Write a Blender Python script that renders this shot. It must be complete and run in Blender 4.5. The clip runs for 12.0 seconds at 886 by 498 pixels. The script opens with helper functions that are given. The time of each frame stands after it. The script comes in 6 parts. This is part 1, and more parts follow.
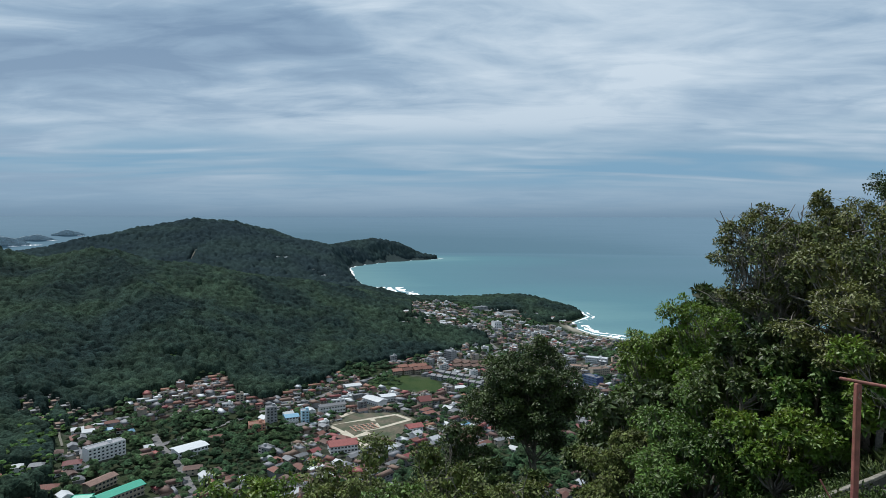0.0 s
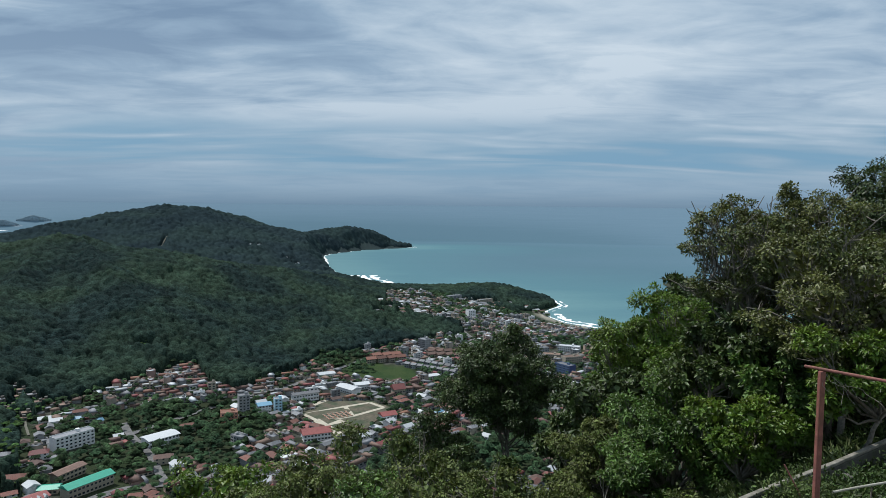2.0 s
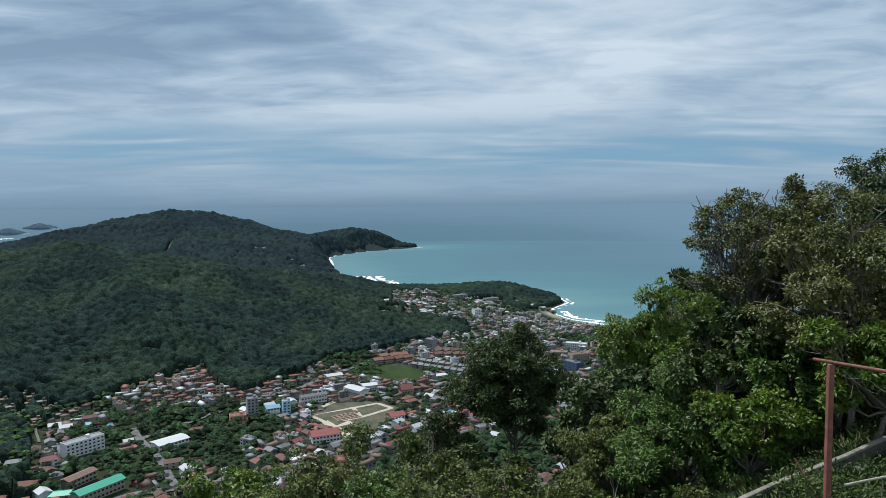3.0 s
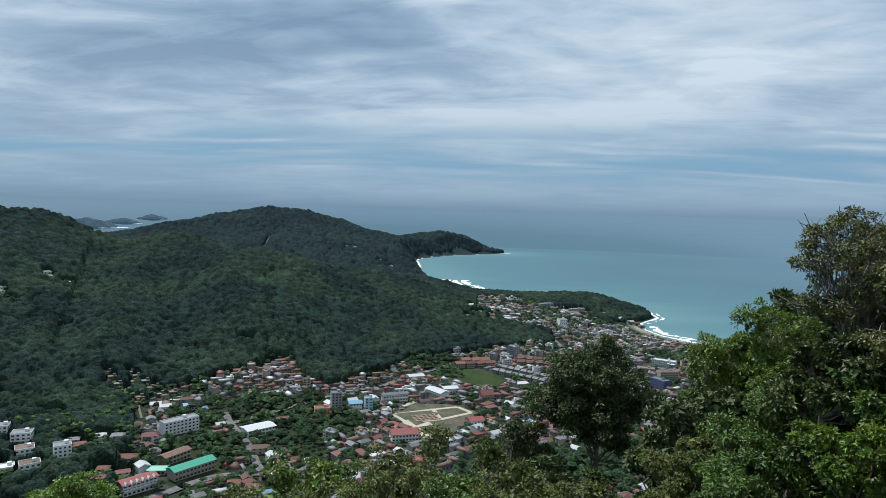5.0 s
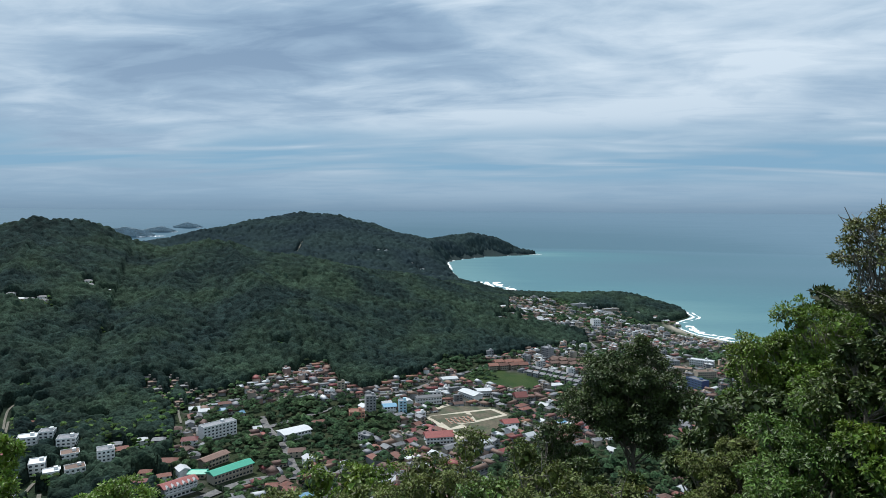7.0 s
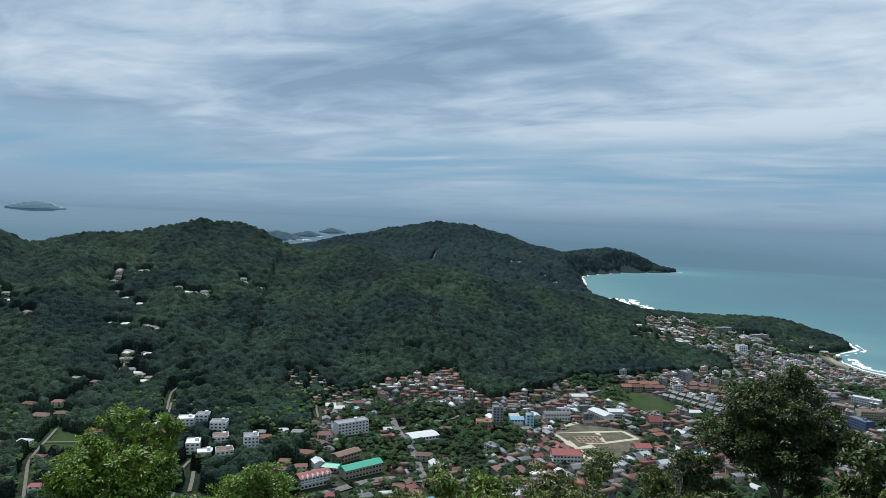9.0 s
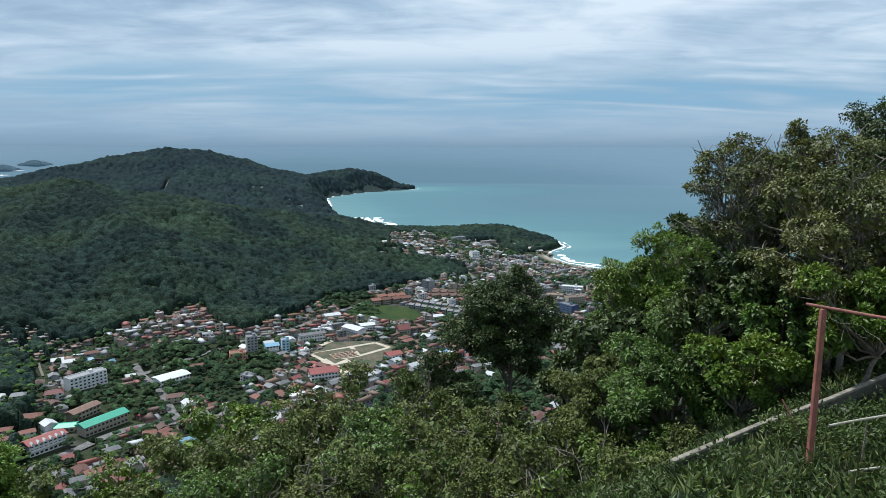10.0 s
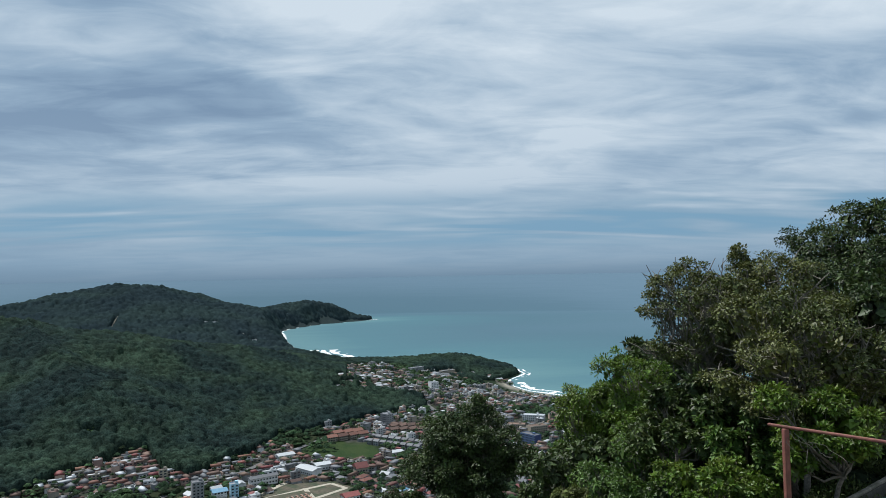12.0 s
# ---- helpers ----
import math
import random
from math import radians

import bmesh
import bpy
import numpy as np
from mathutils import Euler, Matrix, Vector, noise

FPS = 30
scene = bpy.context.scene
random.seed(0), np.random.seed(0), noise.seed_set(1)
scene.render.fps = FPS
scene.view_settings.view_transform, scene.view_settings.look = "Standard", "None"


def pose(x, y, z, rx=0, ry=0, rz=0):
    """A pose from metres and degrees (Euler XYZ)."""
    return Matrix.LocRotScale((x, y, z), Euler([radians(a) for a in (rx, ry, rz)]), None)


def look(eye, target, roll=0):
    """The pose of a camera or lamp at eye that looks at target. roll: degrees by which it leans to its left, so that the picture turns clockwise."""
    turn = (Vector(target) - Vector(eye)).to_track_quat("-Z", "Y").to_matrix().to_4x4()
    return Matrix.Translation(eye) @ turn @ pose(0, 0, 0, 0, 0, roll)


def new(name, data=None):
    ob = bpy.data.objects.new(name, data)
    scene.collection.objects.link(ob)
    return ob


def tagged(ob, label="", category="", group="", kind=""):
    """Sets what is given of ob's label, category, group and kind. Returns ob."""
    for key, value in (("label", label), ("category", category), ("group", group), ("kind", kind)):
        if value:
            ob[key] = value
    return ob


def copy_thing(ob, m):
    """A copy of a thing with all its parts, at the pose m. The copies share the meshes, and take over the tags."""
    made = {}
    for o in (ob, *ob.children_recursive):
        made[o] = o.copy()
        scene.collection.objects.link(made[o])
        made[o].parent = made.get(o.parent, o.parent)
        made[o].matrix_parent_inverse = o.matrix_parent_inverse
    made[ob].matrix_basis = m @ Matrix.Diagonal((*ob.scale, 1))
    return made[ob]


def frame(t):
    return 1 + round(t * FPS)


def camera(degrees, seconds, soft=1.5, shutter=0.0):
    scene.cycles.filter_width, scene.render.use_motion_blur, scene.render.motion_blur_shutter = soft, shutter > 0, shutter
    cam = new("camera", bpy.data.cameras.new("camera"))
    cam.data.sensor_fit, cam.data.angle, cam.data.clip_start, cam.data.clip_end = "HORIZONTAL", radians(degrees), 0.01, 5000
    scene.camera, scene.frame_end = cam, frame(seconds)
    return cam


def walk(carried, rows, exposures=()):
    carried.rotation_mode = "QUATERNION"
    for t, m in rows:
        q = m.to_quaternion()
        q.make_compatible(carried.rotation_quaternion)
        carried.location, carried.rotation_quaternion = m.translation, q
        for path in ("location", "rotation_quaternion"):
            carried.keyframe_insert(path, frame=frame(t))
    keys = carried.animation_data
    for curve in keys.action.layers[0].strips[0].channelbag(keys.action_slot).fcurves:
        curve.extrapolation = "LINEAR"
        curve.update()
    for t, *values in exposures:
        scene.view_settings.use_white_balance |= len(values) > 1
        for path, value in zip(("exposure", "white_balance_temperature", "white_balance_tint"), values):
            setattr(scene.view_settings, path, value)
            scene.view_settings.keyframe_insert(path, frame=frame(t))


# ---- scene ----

# ------------------------------------------------------------------ camera
EYE = 240.0
cam = camera(67.57, 12.0, soft=0.8)
PATH = [
    (0, 0.011, -0.007, 0.001, -0.00, -2.83, -0.12), (0.5, 0.008, -0.004, 0.002, -3.46, -1.44, -1.19), (1, 0.009, -0.006, -0.001, -1.62, -1.98, -0.84),
    (1.5, 0.009, -0.006, -0.001, -1.64, -2.55, 0.06), (2, 0.008, -0.005, 0.000, -2.16, -3.81, -0.62), (2.5, 0.006, -0.004, 0.001, -2.77, -3.79, -0.57),
    (3, 0.008, -0.005, 0.003, -1.81, -3.85, 0.54), (3.5, 0.012, -0.007, 0.001, 1.37, -3.43, -1.00), (3.7, 0.004, -0.002, 0.000, 3.63, -3.57, -1.72),
    (5.3, 0.000, -0.000, 0.000, 5.89, -3.36, -1.70), (5.5, 0.000, -0.000, 0.000, 2.94, 1.00, -1.20), (6, 0.000, -0.000, 0.000, 12.82, -3.55, 1.05),
    (6.5, 0.000, -0.000, 0.000, 10.34, -3.47, 0.09), (6.7, 0.000, -0.000, -0.000, 8.45, -3.01, -0.44), (8.3, 0.000, -0.000, -0.000, 11.14, -6.46, -0.69),
    (8.5, 0.000, -0.000, -0.000, 17.55, -6.08, -1.12), (8.7, 0.000, -0.000, -0.000, 22.05, -6.86, 0.55), (8.9, 0.000, -0.000, -0.000, 17.04, -1.33, -1.73),
    (9, 0.000, -0.000, -0.000, 20.08, -2.59, -2.07), (9.5, 0.000, -0.000, -0.001, 14.59, -6.87, -2.19), (10, 0.003, -0.003, -0.005, -1.90, -8.85, -0.19),
    (10.3, -0.016, 0.011, 0.005, -11.62, -3.65, 1.52), (10.5, -0.011, 0.008, 0.006, -9.97, -3.05, -0.62), (11, -0.024, 0.016, 0.001, -9.02, -2.15, -0.61),
    (11.5, -0.019, 0.011, -0.002, -8.75, -1.96, -0.01), (12, -0.010, 0.004, -0.012, -5.67, 2.28, 1.00),
]
walk(cam, [(t, pose(x, y, z + EYE, 90 + p, r, w)) for t, x, y, z, w, p, r in PATH], [(0, -0.20, 6150, 10), (0.5, -0.28, 6150, 10), (1.5, -0.26, 6150, 10), (2, -0.25, 6150, 10), (3, -0.17, 6150, 10), (3.5, -0.21, 6150, 10), (5.5, -0.12, 6150, 10), (6, -0.25, 6150, 10), (6.5, -0.16, 6150, 10), (8.5, 0.02, 6150, 10), (9, -0.14, 6150, 10), (9.5, 0.0, 6150, 10), (10, 0.1, 6150, 10), (10.3, -0.03, 6150, 10), (10.5, -0.17, 6150, 10), (11, -0.23, 6150, 10), (11.5, -0.29, 6150, 10), (12, -0.25, 6150, 10)])

# ------------------------------------------------------------------ light
SUN_AZ, SUN_EL = -50.0, 55.0
world = bpy.data.worlds.new("world")
scene.world = world
world.use_nodes = True


def sky_world():
    nt = world.node_tree
    nt.nodes.clear()
    N, L = nt.nodes.new, nt.links.new

    def math_node(op, a, b=0.0, c=None, clamp=False):
        m = N("ShaderNodeMath")
        m.operation, m.use_clamp = op, clamp
        for i, v in enumerate((a, b) if c is None else (a, b, c)):
            if isinstance(v, (int, float)):
                m.inputs[i].default_value = v
            else:
                L(v, m.inputs[i])
        return m.outputs[0]

    def ramp(fac, stops, smooth=False):
        r = N("ShaderNodeValToRGB")
        r.color_ramp.interpolation = "EASE" if smooth else "LINEAR"
        e = r.color_ramp.elements
        while len(e) < len(stops):
            e.new(0.5)
        for k, (p, col) in zip(e, stops):
            k.position, k.color = p, (*col, 1) if len(col) == 3 else col
        L(fac, r.inputs[0])
        return r.outputs[0]

    def mix(fac, a, b, kind="MIX"):
        m = N("ShaderNodeMix")
        m.data_type, m.blend_type = "RGBA", kind
        for sock, v in ((m.inputs[0], fac), (m.inputs[6], a), (m.inputs[7], b)):
            if isinstance(v, (int, float)):
                sock.default_value = v
            elif isinstance(v, tuple):
                sock.default_value = (*v, 1)
            else:
                L(v, sock)
        return m.outputs[2]

    tc = N("ShaderNodeTexCoord").outputs["Generated"]
    sep = N("ShaderNodeSeparateXYZ")
    L(tc, sep.inputs[0])
    x, y, z = sep.outputs
    up = math_node("MAXIMUM", z, 0.0)
    # cloud layer seen in perspective on a flat deck, with a little curvature
    den = math_node("ADD", up, 0.10)
    px, py = math_node("DIVIDE", x, den), math_node("DIVIDE", y, den)
    comb = N("ShaderNodeCombineXYZ")
    L(px, comb.inputs[0])
    L(py, comb.inputs[1])

    def clouds(scale, sx, sy, rot, detail, rough, dist, off):
        mp = N("ShaderNodeMapping")
        L(comb.outputs[0], mp.inputs[0])
        mp.inputs["Scale"].default_value = (sx, sy, 1)
        mp.inputs["Rotation"].default_value = (0, 0, radians(rot))
        mp.inputs["Location"].default_value = off
        n = N("ShaderNodeTexNoise")
        n.inputs["Scale"].default_value = scale
        n.inputs["Detail"].default_value = detail
        n.inputs["Roughness"].default_value = rough
        n.inputs["Distortion"].default_value = dist
        L(mp.outputs[0], n.inputs["Vector"])
        return n.outputs[0]

    big = clouds(0.75, 0.8, 1.0, -14, 3, 0.5, 0.5, (3.3, 1.7, 0))
    fine = clouds(2.2, 0.7, 1.1, -18, 6, 0.55, 0.8, (8.1, 4.2, 0))
    wisp = clouds(7.0, 0.5, 1.2, -22, 5, 0.6, 0.8, (1.1, 9.2, 0))
    v = math_node("ADD", math_node("MULTIPLY", big, 0.58), math_node("ADD", math_node("MULTIPLY", fine, 0.34), math_node("MULTIPLY", wisp, 0.09)))
    v = math_node("ADD", v, math_node("MULTIPLY", math_node("MINIMUM", x, 0.1), 0.08))
    v = math_node("SUBTRACT", v, math_node("MULTIPLY", math_node("MAXIMUM", math_node("SUBTRACT", -0.45, x), 0.0), 0.13))
    # a thinner, brighter stretch of the deck ahead
    off = math_node("MULTIPLY", math_node("ADD", x, 0.05), 5.0)
    v = math_node("ADD", v, math_node("MULTIPLY", math_node("POWER", 2.718, math_node("MULTIPLY", math_node("MULTIPLY", off, off), -1.0)), 0.04))
    cloud = ramp(v, [(0.34, (0.225, 0.335, 0.475)), (0.425, (0.345, 0.475, 0.61)), (0.495, (0.53, 0.65, 0.755)), (0.59, (0.77, 0.86, 0.92))])
    sky = N("ShaderNodeTexSky")
    sky.sky_type, sky.sun_disc = "NISHITA", False
    sky.sun_elevation, sky.sun_rotation = radians(SUN_EL), radians(SUN_AZ)
    blue = mix(1.0, sky.outputs[0], (0.085, 0.085, 0.085), "MULTIPLY")
    # thin gaps in the deck low over the sea
    gap = clouds(0.9, 0.4, 1.2, -6, 3, 0.5, 0.6, (5.5, 2.6, 0))
    low = ramp(z, [(0.0, (0, 0, 0)), (0.03, (0, 0, 0)), (0.06, (1, 1, 1)), (0.085, (1, 1, 1)), (0.14, (0, 0, 0))], True)
    gapm = math_node("MULTIPLY", ramp(gap, [(0.38, (0, 0, 0)), (0.56, (1, 1, 1))]), low)
    col = mix(math_node("MULTIPLY", gapm, 0.85), cloud, blue)
    haze = ramp(z, [(0.0, (0.98, 0.98, 0.98)), (0.04, (0.84, 0.84, 0.84)), (0.09, (0.58, 0.58, 0.58)), (0.17, (0.28, 0.28, 0.28)), (0.3, (0, 0, 0))])
    hazec = ramp(z, [(0.0, (0.21, 0.315, 0.415)), (0.025, (0.295, 0.425, 0.54)), (0.09, (0.40, 0.525, 0.635)), (0.2, (0.45, 0.57, 0.68))])
    col = mix(haze, col, hazec)
    col = mix(math_node("MULTIPLY", gapm, 0.76), col, (0.215, 0.415, 0.585))
    # below the horizon: sunlit ground and water in haze
    below = ramp(math_node("MULTIPLY", z, -1.0), [(0.0, (0, 0, 0)), (0.01, (1, 1, 1))])
    col = mix(below, col, (0.09, 0.145, 0.19))
    bg = N("ShaderNodeBackground")
    L(col, bg.inputs[0])
    bg.inputs[1].default_value = 1.0
    out = N("ShaderNodeOutputWorld")
    L(bg.outputs[0], out.inputs[0])


sky_world()
sun = new("sun", bpy.data.lights.new("sun", "SUN"))
sun.data.energy, sun.data.angle, sun.data.color = 4.8, radians(1.0), (1.0, 0.965, 0.91)
sa, se = radians(SUN_AZ), radians(SUN_EL)
sun.matrix_world = look((0, 0, 0), (-math.sin(sa) * math.cos(se), -math.cos(sa) * math.cos(se), -math.sin(se)))


# ------------------------------------------------------------------ materials
def material(name, base, rough=0.7, vary=0.25, scale=1.0, bump=0.0, bump_scale=8.0, island=0.0, rnd=0.0, metallic=0.0, second=None, spec=0.5, trans=0.0, wear=None, fine=0.0, tone=0.0):
    """A principled surface: base colour with two scales of variation, an optional second colour, wear and relief."""
    m = bpy.data.materials.new(name)
    m.use_nodes = True
    nt = m.node_tree
    N, L = nt.nodes.new, nt.links.new
    b = nt.nodes["Principled BSDF"]
    tc = N("ShaderNodeTexCoord")
    geo = N("ShaderNodeNewGeometry")
    vec = geo.outputs["Position"]

    def tex(s, detail=4):
        n = N("ShaderNodeTexNoise")
        n.inputs["Scale"].default_value, n.inputs["Detail"].default_value = s, detail
        L(vec, n.inputs["Vector"])
        return n.outputs[0]

    def remap(fac, lo, hi, a=0.3, z=0.7):
        r = N("ShaderNodeMapRange")
        r.inputs[1].default_value, r.inputs[2].default_value = a, z
        r.inputs[3].default_value, r.inputs[4].default_value = lo, hi
        L(fac, r.inputs[0])
        return r.outputs[0]

    def mixc(fac, a, bb, kind="MIX"):
        x = N("ShaderNodeMix")
        x.data_type, x.blend_type = "RGBA", kind
        for sock, v in ((x.inputs[0], fac), (x.inputs[6], a), (x.inputs[7], bb)):
            if isinstance(v, (int, float)):
                sock.default_value = v
            elif isinstance(v, tuple):
                sock.default_value = (*v, 1)
            else:
                L(v, sock)
        return x.outputs[2]

    def value(a, bb):
        x = N("ShaderNodeMath")
        x.operation = "MULTIPLY"
        for i, v in enumerate((a, bb)):
            if isinstance(v, (int, float)):
                x.inputs[i].default_value = v
            else:
                L(v, x.inputs[i])
        return x.outputs[0]

    big = tex(scale, 5)
    col = base
    if second:
        col = mixc(remap(big, 0, 1, 0.4, 0.62), base, second)
    gain = value(remap(tex(scale * 5.3, 3), 1 - vary, 1 + vary), remap(big, 1 - vary * 0.6, 1 + vary * 0.6))
    if island:
        gain = value(gain, remap(geo.outputs["Random Per Island"], 1 - island, 1 + island, 0, 1))
    if tone:
        # each crown of a canopy sheet has its own tone
        at = N("ShaderNodeAttribute")
        at.attribute_name = "tone"
        gain = value(gain, remap(at.outputs["Fac"], 1 - tone, 1 + tone, 0, 1))
    if fine:
        # leaf clumps
        gain = value(gain, remap(tex(0.45, 5), 1 - fine, 1 + fine, 0.36, 0.64))
    if rnd:
        gain = value(gain, remap(N("ShaderNodeObjectInfo").outputs["Random"], 1 - rnd, 1 + rnd, 0, 1))
    hsv = N("ShaderNodeHueSaturation")
    L(gain, hsv.inputs["Value"])
    if isinstance(col, tuple):
        hsv.inputs["Color"].default_value = (*col, 1)
    else:
        L(col, hsv.inputs["Color"])
    if island:
        L(remap(geo.outputs["Random Per Island"], 0.485, 0.515, 0, 1), hsv.inputs["Hue"])
    col = hsv.outputs[0]
    if wear:
        col = mixc(value(remap(tex(scale * 2.1, 6), 0, 1, 0.52, 0.68), 0.8), col, wear)
    L(col, b.inputs["Base Color"])
    b.inputs["Roughness"].default_value = rough
    b.inputs["Metallic"].default_value = metallic
    b.inputs["Specular IOR Level"].default_value = spec
    if trans:
        b.inputs["Transmission Weight"].default_value = 0
        tr = N("ShaderNodeBsdfTranslucent")
        L(col, tr.inputs[0])
        mx = N("ShaderNodeMixShader")
        mx.inputs[0].default_value = trans
        L(b.outputs[0], mx.inputs[1])
        L(tr.outputs[0], mx.inputs[2])
        L(mx.outputs[0], nt.nodes["Material Output"].inputs[0])
    if bump:
        bp = N("ShaderNodeBump")
        bp.inputs["Strength"].default_value, bp.inputs["Distance"].default_value = min(1.0, bump), 1.0 / bump_scale * max(1.0, bump)
        L(tex(bump_scale, 6), bp.inputs["Height"])
        L(bp.outputs[0], b.inputs["Normal"])
    return m


MAT = {}
# Hill canopy green is pushed towards blue, a haze tint in the base.
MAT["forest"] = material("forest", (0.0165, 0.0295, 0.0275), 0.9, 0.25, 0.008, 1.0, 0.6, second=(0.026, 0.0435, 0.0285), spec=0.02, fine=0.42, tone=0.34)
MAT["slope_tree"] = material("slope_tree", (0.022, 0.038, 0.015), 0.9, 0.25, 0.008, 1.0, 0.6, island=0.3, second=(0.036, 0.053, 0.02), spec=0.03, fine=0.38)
# Far canopy: the blue of hazy air is mixed into the leaf colour.
MAT["forest_far_hazy"] = material("forest_far_hazy", (0.022, 0.0345, 0.039), 0.95, 0.18, 0.005, 0.6, 0.3, second=(0.024, 0.038, 0.037), spec=0.0, fine=0.14, tone=0.2)
MAT["town_tree"] = material("town_tree", (0.024, 0.045, 0.023), 0.85, 0.4, 0.03, 1.0, 0.7, island=0.4, second=(0.034, 0.058, 0.025), spec=0.04, fine=0.6)
MAT["scrub"] = material("scrub", (0.036, 0.072, 0.02), 0.8, 0.35, 0.03, 0.6, 0.8, island=0.4, second=(0.052, 0.085, 0.026), spec=0.04, fine=0.5)
MAT["sand"] = material("sand", (0.5, 0.42, 0.3), 0.9, 0.15, 0.05, second=(0.4, 0.33, 0.24))
MAT["white"] = material("white_wall", (0.56, 0.57, 0.57), 0.8, 0.1, 0.3, island=0.28, rnd=0.12, wear=(0.62, 0.61, 0.57))
MAT["cream"] = material("cream_wall", (0.28, 0.245, 0.2), 0.8, 0.12, 0.3, island=0.28, rnd=0.18)
MAT["grey"] = material("grey_wall", (0.2, 0.21, 0.215), 0.8, 0.15, 0.3, island=0.28, rnd=0.2)
MAT["dark_wall"] = material("dark_wall", (0.1, 0.095, 0.085), 0.85, 0.2, 0.3, rnd=0.3)
MAT["orange_roof"] = material("orange_roof", (0.18, 0.07, 0.047), 0.8, 0.25, 0.4, island=0.28, rnd=0.4, second=(0.14, 0.07, 0.052), bump=0.4, bump_scale=3)
MAT["red_roof"] = material("red_roof", (0.19, 0.05, 0.045), 0.7, 0.2, 0.4, island=0.28, rnd=0.3, bump=0.4, bump_scale=3)
MAT["brown_roof"] = material("brown_roof", (0.125, 0.075, 0.058), 0.8, 0.25, 0.4, island=0.28, rnd=0.35, bump=0.4, bump_scale=3)
MAT["grey_roof"] = material("grey_roof", (0.14, 0.145, 0.155), 0.7, 0.2, 0.4, island=0.28, rnd=0.35, bump=0.3, bump_scale=3)
MAT["white_roof"] = material("white_roof", (0.45, 0.47, 0.48), 0.6, 0.1, 0.4, island=0.28, rnd=0.12)
MAT["green_roof"] = material("green_roof", (0.03, 0.3, 0.2), 0.5, 0.12, 0.4, rnd=0.1)
MAT["blue_roof"] = material("blue_roof", (0.11, 0.24, 0.34), 0.5, 0.15, 0.4, rnd=0.2)
MAT["window"] = material("window_glass", (0.03, 0.04, 0.05), 0.12, 0.1, 0.5, spec=0.8)
MAT["asphalt"] = material("asphalt", (0.1, 0.1, 0.1), 0.9, 0.2, 0.2, second=(0.14, 0.135, 0.13))
MAT["foam"] = material("foam", (0.85, 0.87, 0.87), 0.8, 0.1, 0.08)
MAT["bark"] = material("bark", (0.22, 0.19, 0.15), 0.9, 0.35, 6.0, 0.6, 40, second=(0.13, 0.11, 0.085))
MAT["leaf_a"] = material("leaf_fresh", (0.088, 0.149, 0.017), 0.45, 0.2, 0.8, island=0.58, second=(0.127, 0.183, 0.023), trans=0.26, spec=0.35)
MAT["leaf_b"] = material("leaf_dark", (0.044, 0.068, 0.019), 0.48, 0.2, 0.8, island=0.58, second=(0.061, 0.088, 0.021), trans=0.15, spec=0.3)
MAT["leaf_c"] = material("leaf_olive", (0.084, 0.114, 0.024), 0.62, 0.25, 0.8, island=0.58, second=(0.110, 0.130, 0.033), trans=0.2, spec=0.3)
MAT["leaf_d"] = material("leaf_dull", (0.080, 0.100, 0.022), 0.5, 0.25, 0.8, island=0.58, second=(0.107, 0.115, 0.028), trans=0.18, spec=0.4)


def sea_material():
    m = bpy.data.materials.new("sea_water")
    m.use_nodes = True
    nt = m.node_tree
    N, L = nt.nodes.new, nt.links.new
    b = nt.nodes["Principled BSDF"]
    at = N("ShaderNodeAttribute")
    at.attribute_name = "depth"
    r = N("ShaderNodeValToRGB")
    e = r.color_ramp.elements
    e.new(0.5)
    e.new(0.5)
    e.new(0.5)
    # Colours raised for the missing sky reflection; the last stop is painted haze.
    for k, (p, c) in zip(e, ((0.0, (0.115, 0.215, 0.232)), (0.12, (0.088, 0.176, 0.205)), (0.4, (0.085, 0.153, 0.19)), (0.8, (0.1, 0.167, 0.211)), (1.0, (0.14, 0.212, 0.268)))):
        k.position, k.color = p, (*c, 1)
    geo = N("ShaderNodeNewGeometry")
    mp = N("ShaderNodeMapping")
    mp.inputs["Scale"].default_value = (0.0016, 0.006, 1)
    mp.inputs["Rotation"].default_value = (0, 0, radians(-8))
    L(geo.outputs["Position"], mp.inputs[0])
    n = N("ShaderNodeTexNoise")
    n.inputs["Scale"].default_value, n.inputs["Detail"].default_value = 1.0, 5
    L(mp.outputs[0], n.inputs["Vector"])
    ad = N("ShaderNodeMath")
    ad.operation = "MULTIPLY_ADD"
    L(n.outputs[0], ad.inputs[0])
    ad.inputs[1].default_value = 0.22
    sb = N("ShaderNodeMath")
    sb.operation = "SUBTRACT"
    L(at.outputs["Fac"], sb.inputs[0])
    sb.inputs[1].default_value = 0.11
    L(sb.outputs[0], ad.inputs[2])
    L(ad.outputs[0], r.inputs[0])
    L(r.outputs[0], b.inputs["Base Color"])
    b.inputs["Roughness"].default_value = 0.6
    b.inputs["IOR"].default_value = 1.33
    b.inputs["Specular IOR Level"].default_value = 0.02
    w = N("ShaderNodeTexNoise")
    w.inputs["Scale"].default_value, w.inputs["Detail"].default_value = 0.05, 6
    L(geo.outputs["Position"], w.inputs["Vector"])
    bp = N("ShaderNodeBump")
    bp.inputs["Strength"].default_value, bp.inputs["Distance"].default_value = 0.18, 6.0
    L(w.outputs[0], bp.inputs["Height"])
    L(bp.outputs[0], b.inputs["Normal"])
    return m


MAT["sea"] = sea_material()


